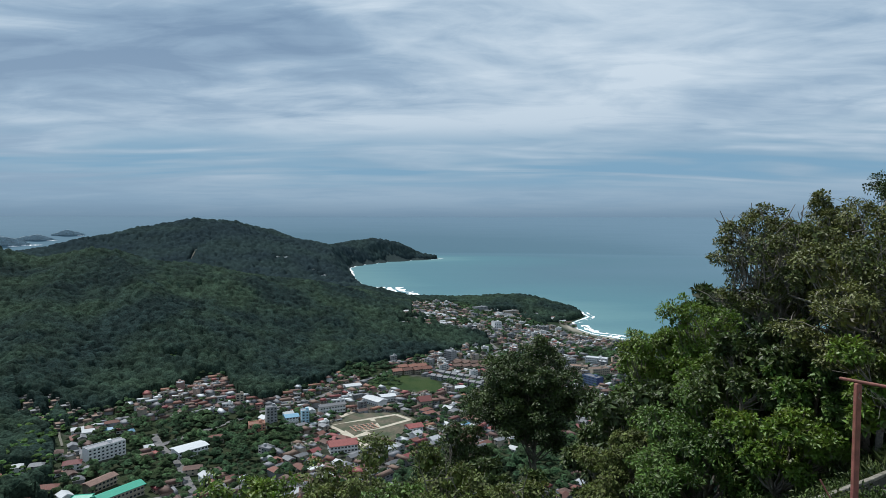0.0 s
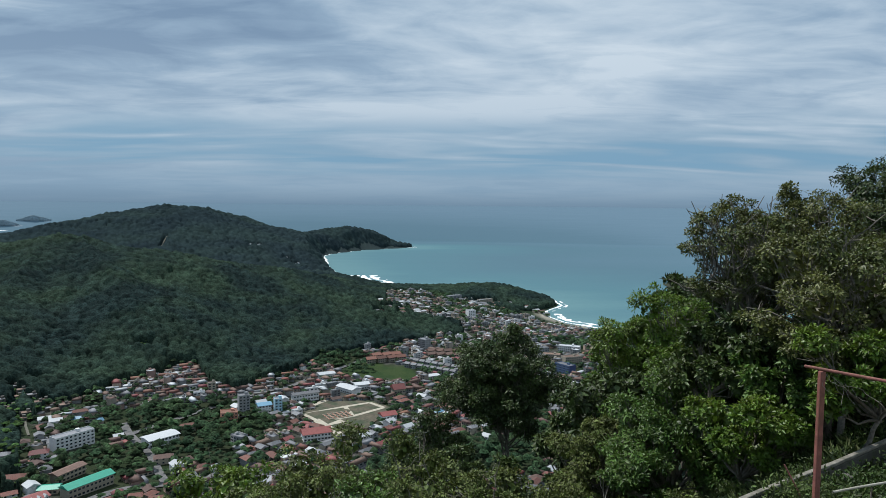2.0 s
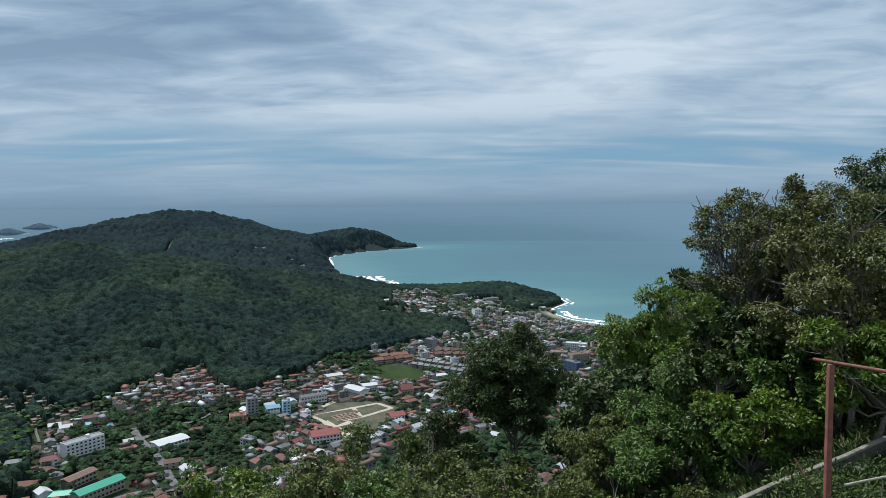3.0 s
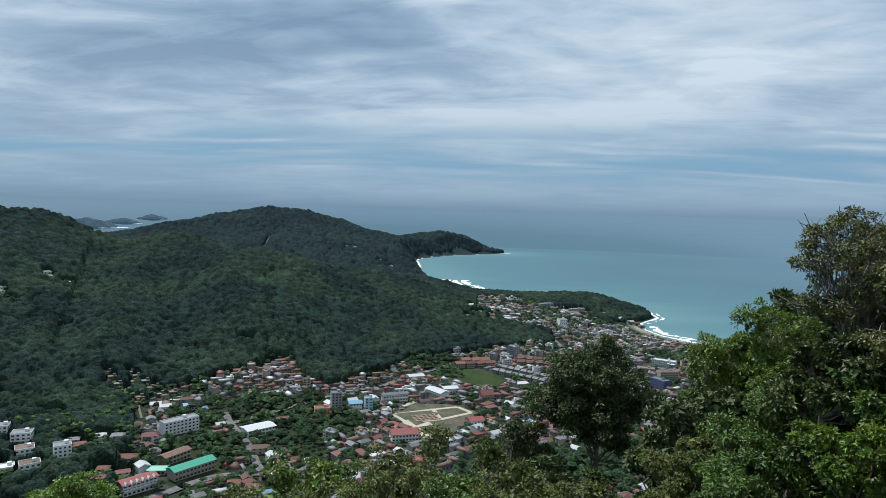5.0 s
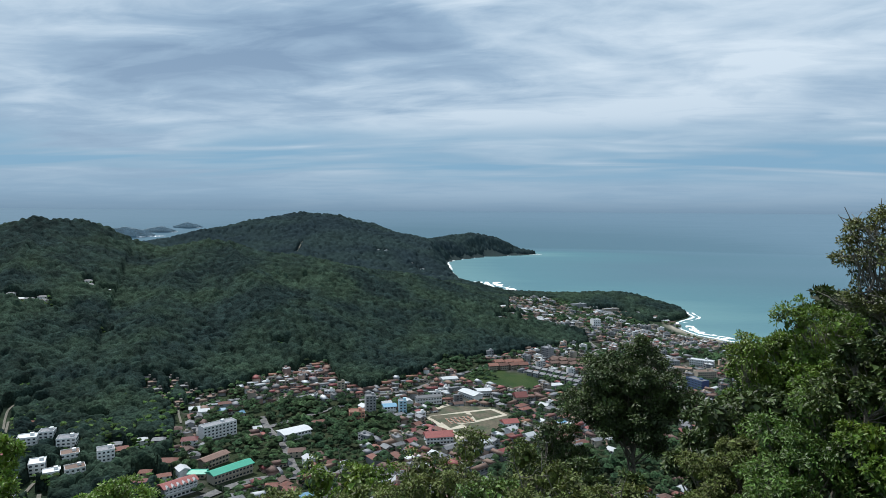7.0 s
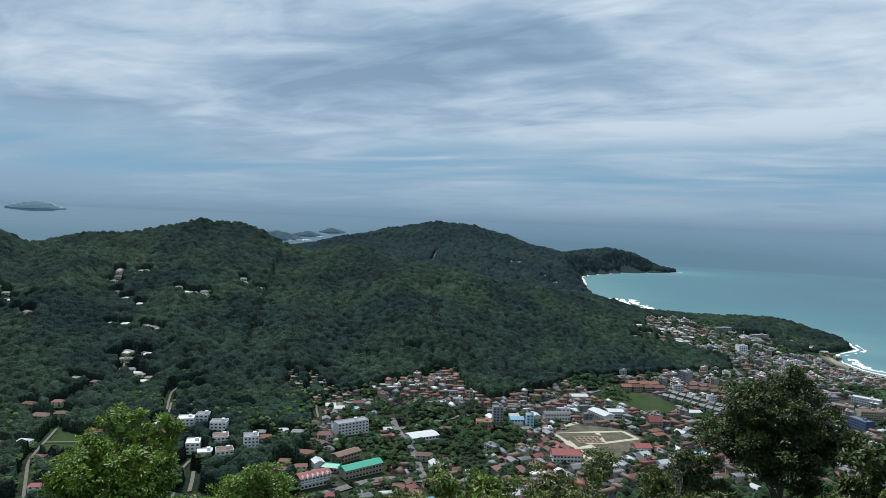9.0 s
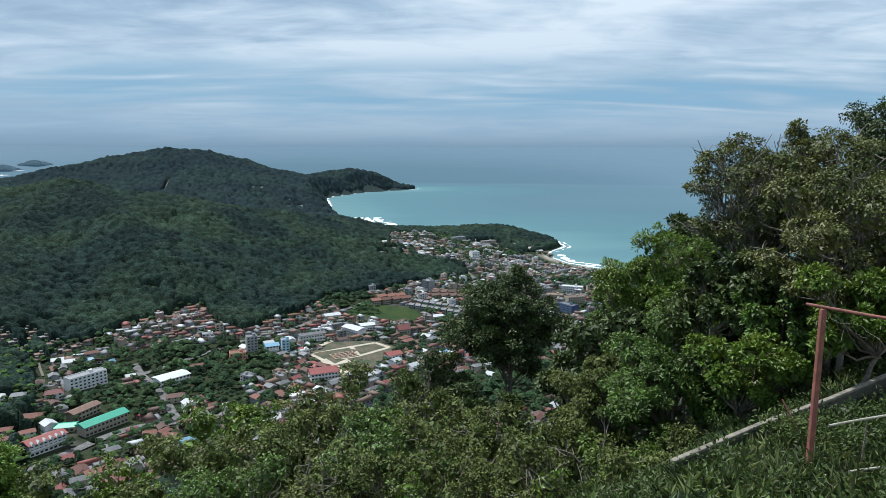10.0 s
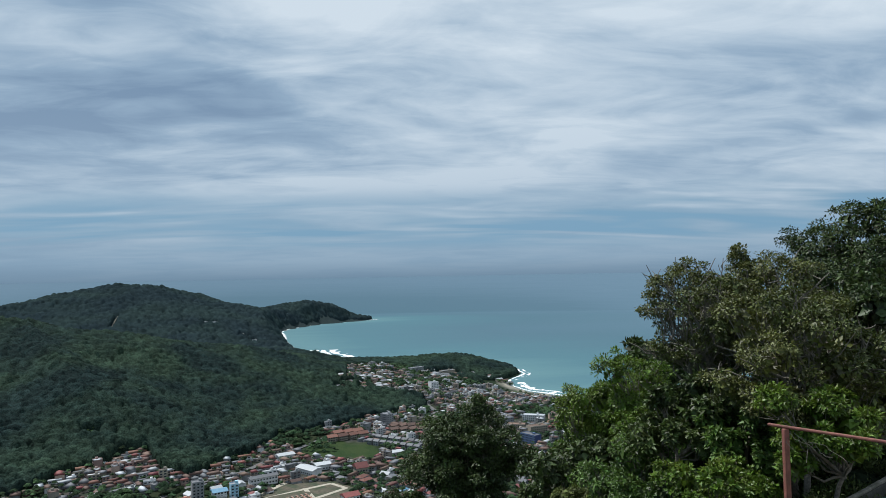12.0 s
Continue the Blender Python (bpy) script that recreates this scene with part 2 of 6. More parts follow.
def ground_material():
    m = material("ground", (0.014, 0.026, 0.015), 0.9, 0.4, 0.02, 0.8, 0.5, second=(0.022, 0.036, 0.016), spec=0.08)
    nt = m.node_tree
    N, L = nt.nodes.new, nt.links.new
    b = nt.nodes["Principled BSDF"]
    col = b.inputs["Base Color"].links[0].from_socket
    geo = N("ShaderNodeNewGeometry")
    # The far tint is forest floor blued to carry aerial haze.
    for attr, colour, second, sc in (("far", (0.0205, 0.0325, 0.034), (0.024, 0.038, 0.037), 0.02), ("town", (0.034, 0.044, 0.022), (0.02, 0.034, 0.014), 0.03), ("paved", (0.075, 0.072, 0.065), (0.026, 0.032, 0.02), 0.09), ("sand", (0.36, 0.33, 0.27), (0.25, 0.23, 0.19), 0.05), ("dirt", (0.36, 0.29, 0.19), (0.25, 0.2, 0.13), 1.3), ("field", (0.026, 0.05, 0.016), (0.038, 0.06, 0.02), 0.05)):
        at = N("ShaderNodeAttribute")
        at.attribute_name = attr
        n = N("ShaderNodeTexNoise")
        n.inputs["Scale"].default_value, n.inputs["Detail"].default_value = sc, 6
        L(geo.outputs["Position"], n.inputs["Vector"])
        rr = N("ShaderNodeMapRange")
        rr.inputs[1].default_value, rr.inputs[2].default_value = 0.42, 0.58
        L(n.outputs[0], rr.inputs[0])
        c = N("ShaderNodeMix")
        c.data_type = "RGBA"
        c.inputs[6].default_value, c.inputs[7].default_value = (*colour, 1), (*second, 1)
        L(rr.outputs[0], c.inputs[0])
        x = N("ShaderNodeMix")
        x.data_type = "RGBA"
        L(at.outputs["Fac"], x.inputs[0])
        L(col, x.inputs[6])
        L(c.outputs[2], x.inputs[7])
        col = x.outputs[2]
    L(col, b.inputs["Base Color"])
    return m


MAT["ground"] = ground_material()


# ------------------------------------------------------------------ mesh helpers
def raw_mesh(name, verts, faces, sizes=None, smooth=False):
    """A mesh from numpy arrays: verts (n, 3); faces (m, k), or a flat index array with the face sizes."""
    me = bpy.data.meshes.new(name)
    verts = np.asarray(verts, dtype=np.float32)
    if sizes is None:
        faces = np.asarray(faces, dtype=np.int32)
        sizes = np.full(len(faces), faces.shape[1], dtype=np.int32)
        faces = faces.ravel()
    me.vertices.add(len(verts))
    me.vertices.foreach_set("co", verts.ravel())
    me.loops.add(len(faces))
    me.loops.foreach_set("vertex_index", np.asarray(faces, dtype=np.int32))
    me.polygons.add(len(sizes))
    starts = np.concatenate([[0], np.cumsum(sizes)[:-1]]).astype(np.int32)
    me.polygons.foreach_set("loop_start", starts)
    me.polygons.foreach_set("loop_total", np.asarray(sizes, dtype=np.int32))
    if smooth:
        me.polygons.foreach_set("use_smooth", np.ones(len(sizes), dtype=bool))
    me.update(calc_edges=True)
    return me


def thing(name, mesh, mat, label="", category="", group="", kind=""):
    ob = new(name, mesh)
    if mesh is not None and mat is not None and not mesh.materials:
        mesh.materials.append(mat)
    return tagged(ob, label, category, group, kind)


def part(name, bm, mat, parent, label=""):
    """One mesh object under a thing or part, from a bmesh or a mesh."""
    if isinstance(bm, bmesh.types.BMesh):
        me = bpy.data.meshes.new(name)
        bm.to_mesh(me)
        bm.free()
    else:
        me = bm
    if not me.materials:
        me.materials.append(mat)
    ob = new(name, me)
    ob.parent = parent
    if label:
        ob["label"] = label
    return ob


def boxes(*items):
    """A bmesh of boxes (x0, y0, z0, x1, y1, z1)."""
    bm = bmesh.new()
    for x0, y0, z0, x1, y1, z1 in items:
        m = Matrix.LocRotScale(((x0 + x1) / 2, (y0 + y1) / 2, (z0 + z1) / 2), None, (abs(x1 - x0), abs(y1 - y0), abs(z1 - z0)))
        bmesh.ops.create_cube(bm, size=1, matrix=m)
    return bm


# ------------------------------------------------------------------ the land
def hashed(ix, iy, seed):
    n = (ix.astype(np.int64) * 374761393 + iy.astype(np.int64) * 668265263 + seed * 974711) & 0xFFFFFFFF
    n = ((n ^ (n >> 13)) * 1274126177) & 0xFFFFFFFF
    return ((n ^ (n >> 16)) & 0xFFFF) / 65535.0


def value_noise(x, y, seed=0):
    ix, iy = np.floor(x), np.floor(y)
    fx, fy = x - ix, y - iy
    fx, fy = fx * fx * (3 - 2 * fx), fy * fy * (3 - 2 * fy)
    a, b = hashed(ix, iy, seed), hashed(ix + 1, iy, seed)
    c, d = hashed(ix, iy + 1, seed), hashed(ix + 1, iy + 1, seed)
    return (a * (1 - fx) + b * fx) * (1 - fy) + (c * (1 - fx) + d * fx) * fy


def fbm(x, y, size, octaves=4, seed=0):
    total, amp, norm = 0.0, 1.0, 0.0
    for k in range(octaves):
        total = total + amp * (value_noise(x / size * 2 ** k, y / size * 2 ** k, seed + k) - 0.5)
        norm += amp
        amp *= 0.5
    return total / norm * 2


COAST = [(3500, 200), (1500, 600), (800, 950), (520, 1170), (345, 1285), (302, 1338), (283, 1400), (276, 1475), (312, 1530), (345, 1580), (342, 1670), (288, 1750),
         (200, 1835), (100, 1880), (5, 1868), (-73, 1880), (-157, 1931), (-239, 2063), (-307, 2377), (-354, 2573), (-434, 3019), (-427, 3198),
         (-287, 3506), (-150, 3610), (-13, 3737), (-60, 3790), (-300, 3900), (-700, 3950), (-1200, 3700), (-1700, 3250), (-2300, 2600),
         (-3000, 2000), (-3800, 500), (-3900, -2800), (3500, -2800)]


def to_polyline(x, y, pts, closed=False):
    """Distance to a polyline, the parameter's segment and how far along it."""
    best = np.full(x.shape, 1e9)
    seg, along = np.zeros(x.shape, int), np.zeros(x.shape)
    n = len(pts)
    for i in range(n if closed else n - 1):
        (ax, ay), (bx, by) = pts[i][:2], pts[(i + 1) % n][:2]
        dx, dy = bx - ax, by - ay
        u = np.clip(((x - ax) * dx + (y - ay) * dy) / (dx * dx + dy * dy), 0, 1)
        d = np.hypot(x - ax - u * dx, y - ay - u * dy)
        k = d < best
        best, seg, along = np.where(k, d, best), np.where(k, i, seg), np.where(k, u, along)
    return best, seg, along


def inside(x, y, poly):
    hit = np.zeros(x.shape, bool)
    n = len(poly)
    for i in range(n):
        (ax, ay), (bx, by) = poly[i], poly[(i + 1) % n]
        cross = (ay > y) != (by > y)
        with np.errstate(divide="ignore", invalid="ignore"):
            hit ^= cross & (x < (bx - ax) * (y - ay) / (by - ay + 1e-12) + ax)
    return hit


def coast_distance(x, y):
    wob = 14 * fbm(x, y, 90, 3, 40)
    d = to_polyline(x, y, COAST, True)[0]
    return np.where(inside(x, y, COAST), d, -d) + wob * np.clip(np.abs(d) / 40, 0.25, 1)


def polar(az, r, el=None, lift=0.0):
    p = (r * math.sin(radians(az)), r * math.cos(radians(az)))
    return p if el is None else (*p, EYE + r * math.tan(radians(el)) - lift)


# ridges: crest points (bearing, distance, elevation seen from the terrace), reach of the slope, canopy height
RIDGES = [
    ([polar(-72, 1500, -2.4, 11), polar(-60, 1500, -1.9, 11), polar(-54, 1500, -1.8, 11), polar(-52, 1500, -2.75, 11), polar(-48.5, 1500, -1.95, 11), polar(-45.3, 1500, -1.9, 11),
      polar(-43, 1500, -1.28, 11), polar(-40.1, 1500, -0.7, 11), polar(-37, 1500, -0.92, 11), polar(-35.4, 1500, -1.45, 11), polar(-33.6, 1500, -2.4, 11),
      polar(-31.4, 1490, -3.15, 11)], 620),
    ([polar(-31.4, 1490, -3.15, 11), polar(-28.1, 1450, -2.42, 11), polar(-26.3, 1430, -2.6, 11), polar(-24, 1400, -3.35, 11), polar(-21.2, 1400, -3.75, 11),
      polar(-17.4, 1420, -4.5, 11), polar(-14.5, 1450, -5.15, 11), polar(-10.5, 1580, -5.85, 11), polar(-8.3, 1800, -6.2, 11)], 520),
    ([polar(-36, 3100, -3.2, 12), polar(-30.7, 3000, -2.3, 12), polar(-27.1, 3000, -1.5, 12), polar(-23.9, 3000, -0.76, 12), polar(-20.5, 3000, -0.18, 12), polar(-17.3, 3000, -0.5, 12),
      polar(-14.4, 3020, -1.15, 12), polar(-12.5, 3100, -1.98, 12), polar(-10.3, 3250, -2.72, 12)], 900),
    ([polar(-10.3, 3250, -2.72, 10), polar(-8.1, 3500, -2.2, 10), polar(-5.9, 3620, -1.9, 10), polar(-3.7, 3690, -2.36, 10), polar(-1.9, 3725, -3.2, 8), polar(-0.4, 3738, -3.62, 4)], 330),
    # spurs running down to the valley floor
    ([(*polar(-26.5, 1420), 160), (*polar(-25, 1230), 128), (*polar(-22.5, 1040), 82), (*polar(-20.5, 890), 24)], 260),
    ([(*polar(-28.5, 1430), 160), (*polar(-31, 1200), 110), (*polar(-33, 960), 62), (*polar(-34.5, 800), 26)], 210),
    ([(*polar(-40, 1480), 205), (*polar(-41.5, 1220), 130), (*polar(-42, 980), 66), (*polar(-41, 800), 26)], 240),
    ([(*polar(-47, 1480), 175), (*polar(-50, 1180), 118), (*polar(-51, 960), 60)], 230),
    ([(*polar(-15.5, 1440), 105), (*polar(-14, 1230), 72), (*polar(-12, 1060), 22)], 230),
    ([(*polar(-21, 2980), 210), (*polar(-19, 2650), 120), (*polar(-15, 2450), 50)], 330),
    ([polar(-2, 1770, -7.15, 8), polar(3, 1730, -7.0, 8), polar(6.2, 1700, -6.75, 8), polar(9, 1650, -7.4, 8), polar(11, 1590, -8.3, 6)], 190),
]
OWN = [(-80, -260, 262), (-20, -60, 245), (0, -7, EYE - 1.6), (1.2, 0, EYE - 1.75), (6.5, 6, EYE - 3.5), (12.5, 12, EYE - 3.7), (45, 40, EYE - 4), (150, 110, EYE - 30), (330, 170, EYE - 90)]


def land(x, y):
    """Height of the ground."""
    x, y = np.asarray(x, float), np.asarray(y, float)
    sd = coast_distance(x, y)
    base = np.where(sd > 0, 0.4 + 2.2 * (1 - np.exp(-sd / 25)) + 0.017 * np.clip(sd, 0, 1400), np.maximum(sd * 0.1, -12))
    h = base
    rough = fbm(x, y, 230, 4, 7)
    fine = fbm(x, y, 90, 3, 11)
    for pts, reach in RIDGES:
        d, seg, u = to_polyline(x, y, pts)
        zs = np.array([p[2] for p in pts])
        top = zs[seg] * (1 - u) + zs[seg + 1] * u
        k = np.clip(d * (1 + 0.28 * rough) / reach, 0, 1)
        prof = (1 - k) ** 1.25 * (1 + 0.25 * k)
        lump = (rough * 34 + fine * 14) * np.clip(d / 120, 0, 1) * np.clip(1 - k, 0, 1) * min(1, reach / 500)
        e = base + (top - base) * prof + lump
        e = np.where(sd > 0, base + (e - base) * np.clip(sd / 70, 0, 1), base)
        over = np.clip(np.minimum(h, e) - base, 0, 40) / 40
        h = np.maximum(h, e) + 9 * np.log1p(np.exp(-np.abs(h - e) / 9)) * over * np.clip(d / 90, 0, 1)
    d, seg, u = to_polyline(x, y, OWN)
    zs = np.array([p[2] for p in OWN])
    top = zs[seg] * (1 - u) + zs[seg + 1] * u
    # level strip under the road on one side, a steep fall on the other
    drop = np.where(d < 2.5, 0, (d - 2.5) * 0.76) - np.clip(d - 110, 0, 1e9) * 0.22
    P = np.array([p[:2] for p in OWN])
    cross = (P[seg + 1, 0] - P[seg, 0]) * (y - P[seg, 1]) - (P[seg + 1, 1] - P[seg, 1]) * (x - P[seg, 0])
    drop = np.where(cross < 0, 0.03 * d + np.clip(d - 14, 0, 1e9) * 0.5, drop)
    own = top - drop + fbm(x, y, 30, 3, 21) * np.clip((d - 3) / 30, 0, 1) * 3 + rough * 12 * np.clip((d - 60) / 200, 0, 1)
    k = 10.0
    return np.maximum(h, own) + k * np.log1p(np.exp(-np.abs(h - own) / k)) * np.clip(d / 60, 0, 1) * np.exp(-np.abs(h - own) / 60)


# town outline on the plan
TOWN = [polar(-30, 430), polar(-31, 600), (-374, 628), (-389, 700), (-364, 745), (-350, 795), (-322, 830), (-312, 860), (-286, 868),
        (-243, 778), (-206, 760), (-190, 812), (-160, 870), (-140, 960), (-60, 1020), (-10, 1100), (89, 1172), (78, 1247), (-2, 1275), (-60, 1330), (-72, 1568), polar(1, 1620), polar(4, 1540), polar(8, 1450),
        polar(10, 1400), polar(12, 1340), polar(16, 1280), polar(22, 1150), polar(24, 700), polar(10, 480), polar(-20, 440)]


def town_mask(x, y):
    return inside(x, y, TOWN)


# open ground in the town: (outline, kind)
FIELD = [(-107, 867), (-98, 918), (-74, 945), (-15, 938), (6, 868), (-3, 833), (-60, 844)]
LAWN = [(-560, 468), (-531, 466), (-496, 448), (-487, 419), (-511, 411), (-526, 424)]
SITE = [(-124, 700), (-104, 745), (-50, 752), (-28, 724), (-60, 612), (-78, 616)]
ROADS = [([(-282, 400), (-267, 432), (-251, 462), (-242, 484), (-224, 506), (-196, 512), (-150, 540)], 9),
         ([(-290, 655), (-272, 626), (-237, 584), (-205, 528), (-194, 513)], 7),
         ([(-500, 546), (-536, 589), (-550, 610), (-539, 640)], 4),
         ([(-520, 260), (-458, 310), (-438, 344), (-425, 380), (-400, 395), (-282, 400)], 9),
         ([(-446, 345), (-508, 397), (-535, 434), (-562, 470)], 4.5), ([(-535, 434), (-503, 448)], 4),
         ([(-272, 626), (-230, 690), (-150, 800), (-130, 860), (-60, 980), (40, 1050), (100, 1134), (80, 1210), (62, 1240)], 7),
         ([(-359, 615), (-376, 640), (-389, 661)], 4), ([(-378, 420), (-392, 455), (-398, 480)], 5), ([(-605, 516), (-610, 536), (-611, 560)], 5), ([(-482, 529), (-505, 556), (-525, 581)], 4), ([(-532, 605), (-525, 628)], 3),
         ([(-350, 408), (-362, 425), (-375, 442)], 5.5), ([(-630, 612), (-643, 630), (-660, 648), (-677, 668)], 4), ([(-355, 530), (-339, 538), (-340, 550)], 4), ([(-872, 2270), (-880, 2320), (-896, 2385), (-905, 2430)], 5.5)]


# small grassy clearings in the woods: (x, y, radius)
CLEARINGS = [(-361, 879, 9), (-440, 598, 10), (-435, 758, 8), (-566, 646, 8), (-604, 838, 7), (-700, 860, 9)]
# groves and crowded quarters: (x, y, radius, weight)
QUARTERS = [(-237, 682, 34, -0.25), (-200, 583, 34, -0.23), (-214, 654, 30, -0.25), (-218, 712, 26, -0.25), (-250, 530, 30, -0.20), (-330, 520, 60, -0.12), (-265, 570, 20, -0.15), (-150, 600, 40, -0.07),
            (-300, 735, 60, 0.02), (-330, 665, 32, 0.15), (-285, 860, 30, 0.10), (-130, 720, 60, 0.12), (-150, 820, 70, 0.15), (60, 990, 70, 0.12), (150, 1240, 120, 0.10), (180, 1400, 60, -0.15), (20, 1480, 90, -0.10)]


def house_density(x, y):
    """How thickly the town is built up, about 0 to 1."""
    d = 0.5 * value_noise(x / 95, y / 95, 51) + 0.5 * value_noise(x / 40, y / 40, 52)
    for cx, cy, cr, wt in QUARTERS:
        d = d + wt * np.exp(-((x - cx) ** 2 + (y - cy) ** 2) / cr ** 2)
    az, r = np.degrees(np.arctan2(x, y)), np.hypot(x, y)
    return d - np.clip((-29 - az) / 5, 0, 1) * 0.25 + ((az < -4) & (r < 680)) * 0.12 + ((az > -2) & (r > 1180)) * 0.07


def build_ground():
    az = np.concatenate([np.arange(-64, 58, 0.4), np.arange(58, 296, 6.0)])
    rr = np.concatenate([[0.0], 0.7 * (4150 / 0.7) ** (np.arange(300) / 299.0)])
    a, r = np.meshgrid(np.radians(az), rr)
    x, y = r * np.sin(a), r * np.cos(a)
    z = land(x, y)
    na, nr = len(az), len(rr)
    idx = np.arange(na * nr).reshape(nr, na)
    right = np.roll(idx, -1, axis=1)
    quads = np.stack([idx[:-1], right[:-1], right[1:], idx[1:]], -1).reshape(-1, 4)
    quads = quads[:, ::-1]
    me = raw_mesh("ground", np.stack([x, y, z], -1).reshape(-1, 3), quads, smooth=True)
    xf, yf, zf = x.ravel(), y.ravel(), z.ravel()
    sd = coast_distance(xf, yf)
    rad = np.hypot(xf, yf)
    town = np.clip(town_mask(xf, yf).astype(float), 0, 1)
    sand = np.clip(1.3 - np.abs(sd - 5) / 16, 0, 1) * (((xf > 250) & (yf < 1460)) | ((yf > 1850) & (yf < 2150)))
    droad = to_polyline(xf, yf, [(4.5, -8), (5.6, 2.5), (7.3, 5.6), (9.1, 7.2), (10.7, 9.1), (12.2, 10.9), (15, 13.6), (24, 20)])[0]
    dirt = np.clip((2.15 + 0.5 * fbm(xf, yf, 1.5, 3, 5) - droad) / 0.5, 0, 1) * (rad < 60)
    field = (inside(xf, yf, FIELD) | inside(xf, yf, LAWN)).astype(float)
    for cx, cy, cr in CLEARINGS:
        field = np.maximum(field, np.hypot(xf - cx, yf - cy) < cr * 1.6)
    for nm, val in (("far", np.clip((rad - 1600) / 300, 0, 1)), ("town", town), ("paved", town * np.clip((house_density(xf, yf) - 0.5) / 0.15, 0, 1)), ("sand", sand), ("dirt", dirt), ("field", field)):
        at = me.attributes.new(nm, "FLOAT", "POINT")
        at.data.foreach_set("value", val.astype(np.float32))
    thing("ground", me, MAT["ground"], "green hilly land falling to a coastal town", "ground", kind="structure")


build_ground()


def build_sea():
    az = np.concatenate([np.arange(-66, 60, 0.75), np.arange(60, 294, 6.0)])
    rr = np.concatenate([np.array([600, 900, 1100]), np.arange(1200, 4300, 25.0), np.linspace(4300, 4950, 30)])
    a, r = np.meshgrid(np.radians(az), rr)
    x, y = r * np.sin(a), r * np.cos(a)
    el0 = math.atan(EYE / 4300)
    z = np.where(r > 4300, EYE - r * np.tan(el0 * (4960 - r) / 660), 0.0)
    na, nr = len(az), len(rr)
    idx = np.arange(na * nr).reshape(nr, na)
    right = np.roll(idx, -1, axis=1)
    quads = np.stack([idx[:-1], right[:-1], right[1:], idx[1:]], -1).reshape(-1, 4)[:, ::-1]
    me = raw_mesh("sea", np.stack([x, y, z], -1).reshape(-1, 3), quads, smooth=True)
    sd = coast_distance(x.ravel(), y.ravel())
    at = me.attributes.new("depth", "FLOAT", "POINT")
    # Beyond 3900 m the value climbs to the ramp's haze colour.
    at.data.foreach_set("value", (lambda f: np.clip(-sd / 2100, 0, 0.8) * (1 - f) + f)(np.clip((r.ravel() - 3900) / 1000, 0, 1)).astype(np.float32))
    thing("sea", me, MAT["sea"], "calm turquoise sea with grey-blue haze painted in offshore", "sea", kind="structure")


build_sea()


# ------------------------------------------------------------------ forest canopies
def crown_shapes(count, sub, seed, keep=-0.35, amp=0.5):
    shapes = []
    rng = np.random.RandomState(seed)
    for i in range(count):
        bm = bmesh.new()
        bmesh.ops.create_icosphere(bm, subdivisions=sub, radius=1)
        bmesh.ops.delete(bm, geom=[v for v in bm.verts if v.co.z < keep], context="VERTS")
        off = Vector(rng.uniform(-50, 50, 3))
        for v in bm.verts:
            k = 1 + amp * (noise.noise(v.co * 1.9 + off) + 0.5 * noise.noise(v.co * 4.1 + off))
            v.co *= k
        bmesh.ops.triangulate(bm, faces=bm.faces)
        bm.verts.index_update()
        shapes.append((np.array([v.co[:] for v in bm.verts]), np.array([[v.index for v in f.verts] for f in bm.faces])))
        bm.free()
    return shapes


def scatter_crowns(name, x, y, size, shapes, mat, label, seed, sink=0.35, squash=(0.75, 1.15)):
    rng = np.random.RandomState(seed)
    z = land(x, y)
    vs, fs, n = [], [], 0
    which = rng.randint(0, len(shapes), len(x))
    for k, (v, f) in enumerate(shapes):
        sel = np.where(which == k)[0]
        if not len(sel):
            continue
        ang = rng.uniform(0, 2 * np.pi, len(sel))
        s = size[sel] / 2
        sz = s * rng.uniform(*squash, len(sel))
        c, q = np.cos(ang)[:, None], np.sin(ang)[:, None]
        px = (v[None, :, 0] * c - v[None, :, 1] * q) * s[:, None] + x[sel][:, None]
        py = (v[None, :, 0] * q + v[None, :, 1] * c) * s[:, None] + y[sel][:, None]
        pz = v[None, :, 2] * sz[:, None] + (z[sel] + size[sel] * sink + rng.uniform(0, 3, len(sel)))[:, None]
        vs.append(np.stack([px, py, pz], -1).reshape(-1, 3))
        fs.append((f[None] + (np.arange(len(sel)) * len(v))[:, None, None] + n).reshape(-1, 3))
        n += len(sel) * len(v)
    me = raw_mesh(name, np.concatenate(vs), np.concatenate(fs), smooth=True)
    return thing(name, me, mat, label, "trees", kind="stuff")


def sector(count, az0, az1, r0, r1, seed):
    rng = np.random.RandomState(seed)
    a = np.radians(rng.uniform(az0, az1, count))
    r = np.sqrt(rng.uniform(r0 ** 2, r1 ** 2, count))
    return r * np.sin(a), r * np.cos(a), rng


# larger buildings: name -> (x, y, half-diagonal kept clear)
KEEP = []


def clear_of(x, y, extra=0.0, least=0.0):
    ok = ~(inside(x, y, FIELD) & ((x > -52) | (extra > 3))) & ~inside(x, y, SITE) & ~inside(x, y, LAWN)
    for pts, wd in ROADS:
        ok &= to_polyline(x, y, pts)[0] > wd / 2 + extra + (3.0 if wd < 6 else 0.0)
    for kx, ky, kr in KEEP:
        if kr < least:
            continue
        ok &= np.hypot(x - kx, y - ky) > kr + extra
    return ok


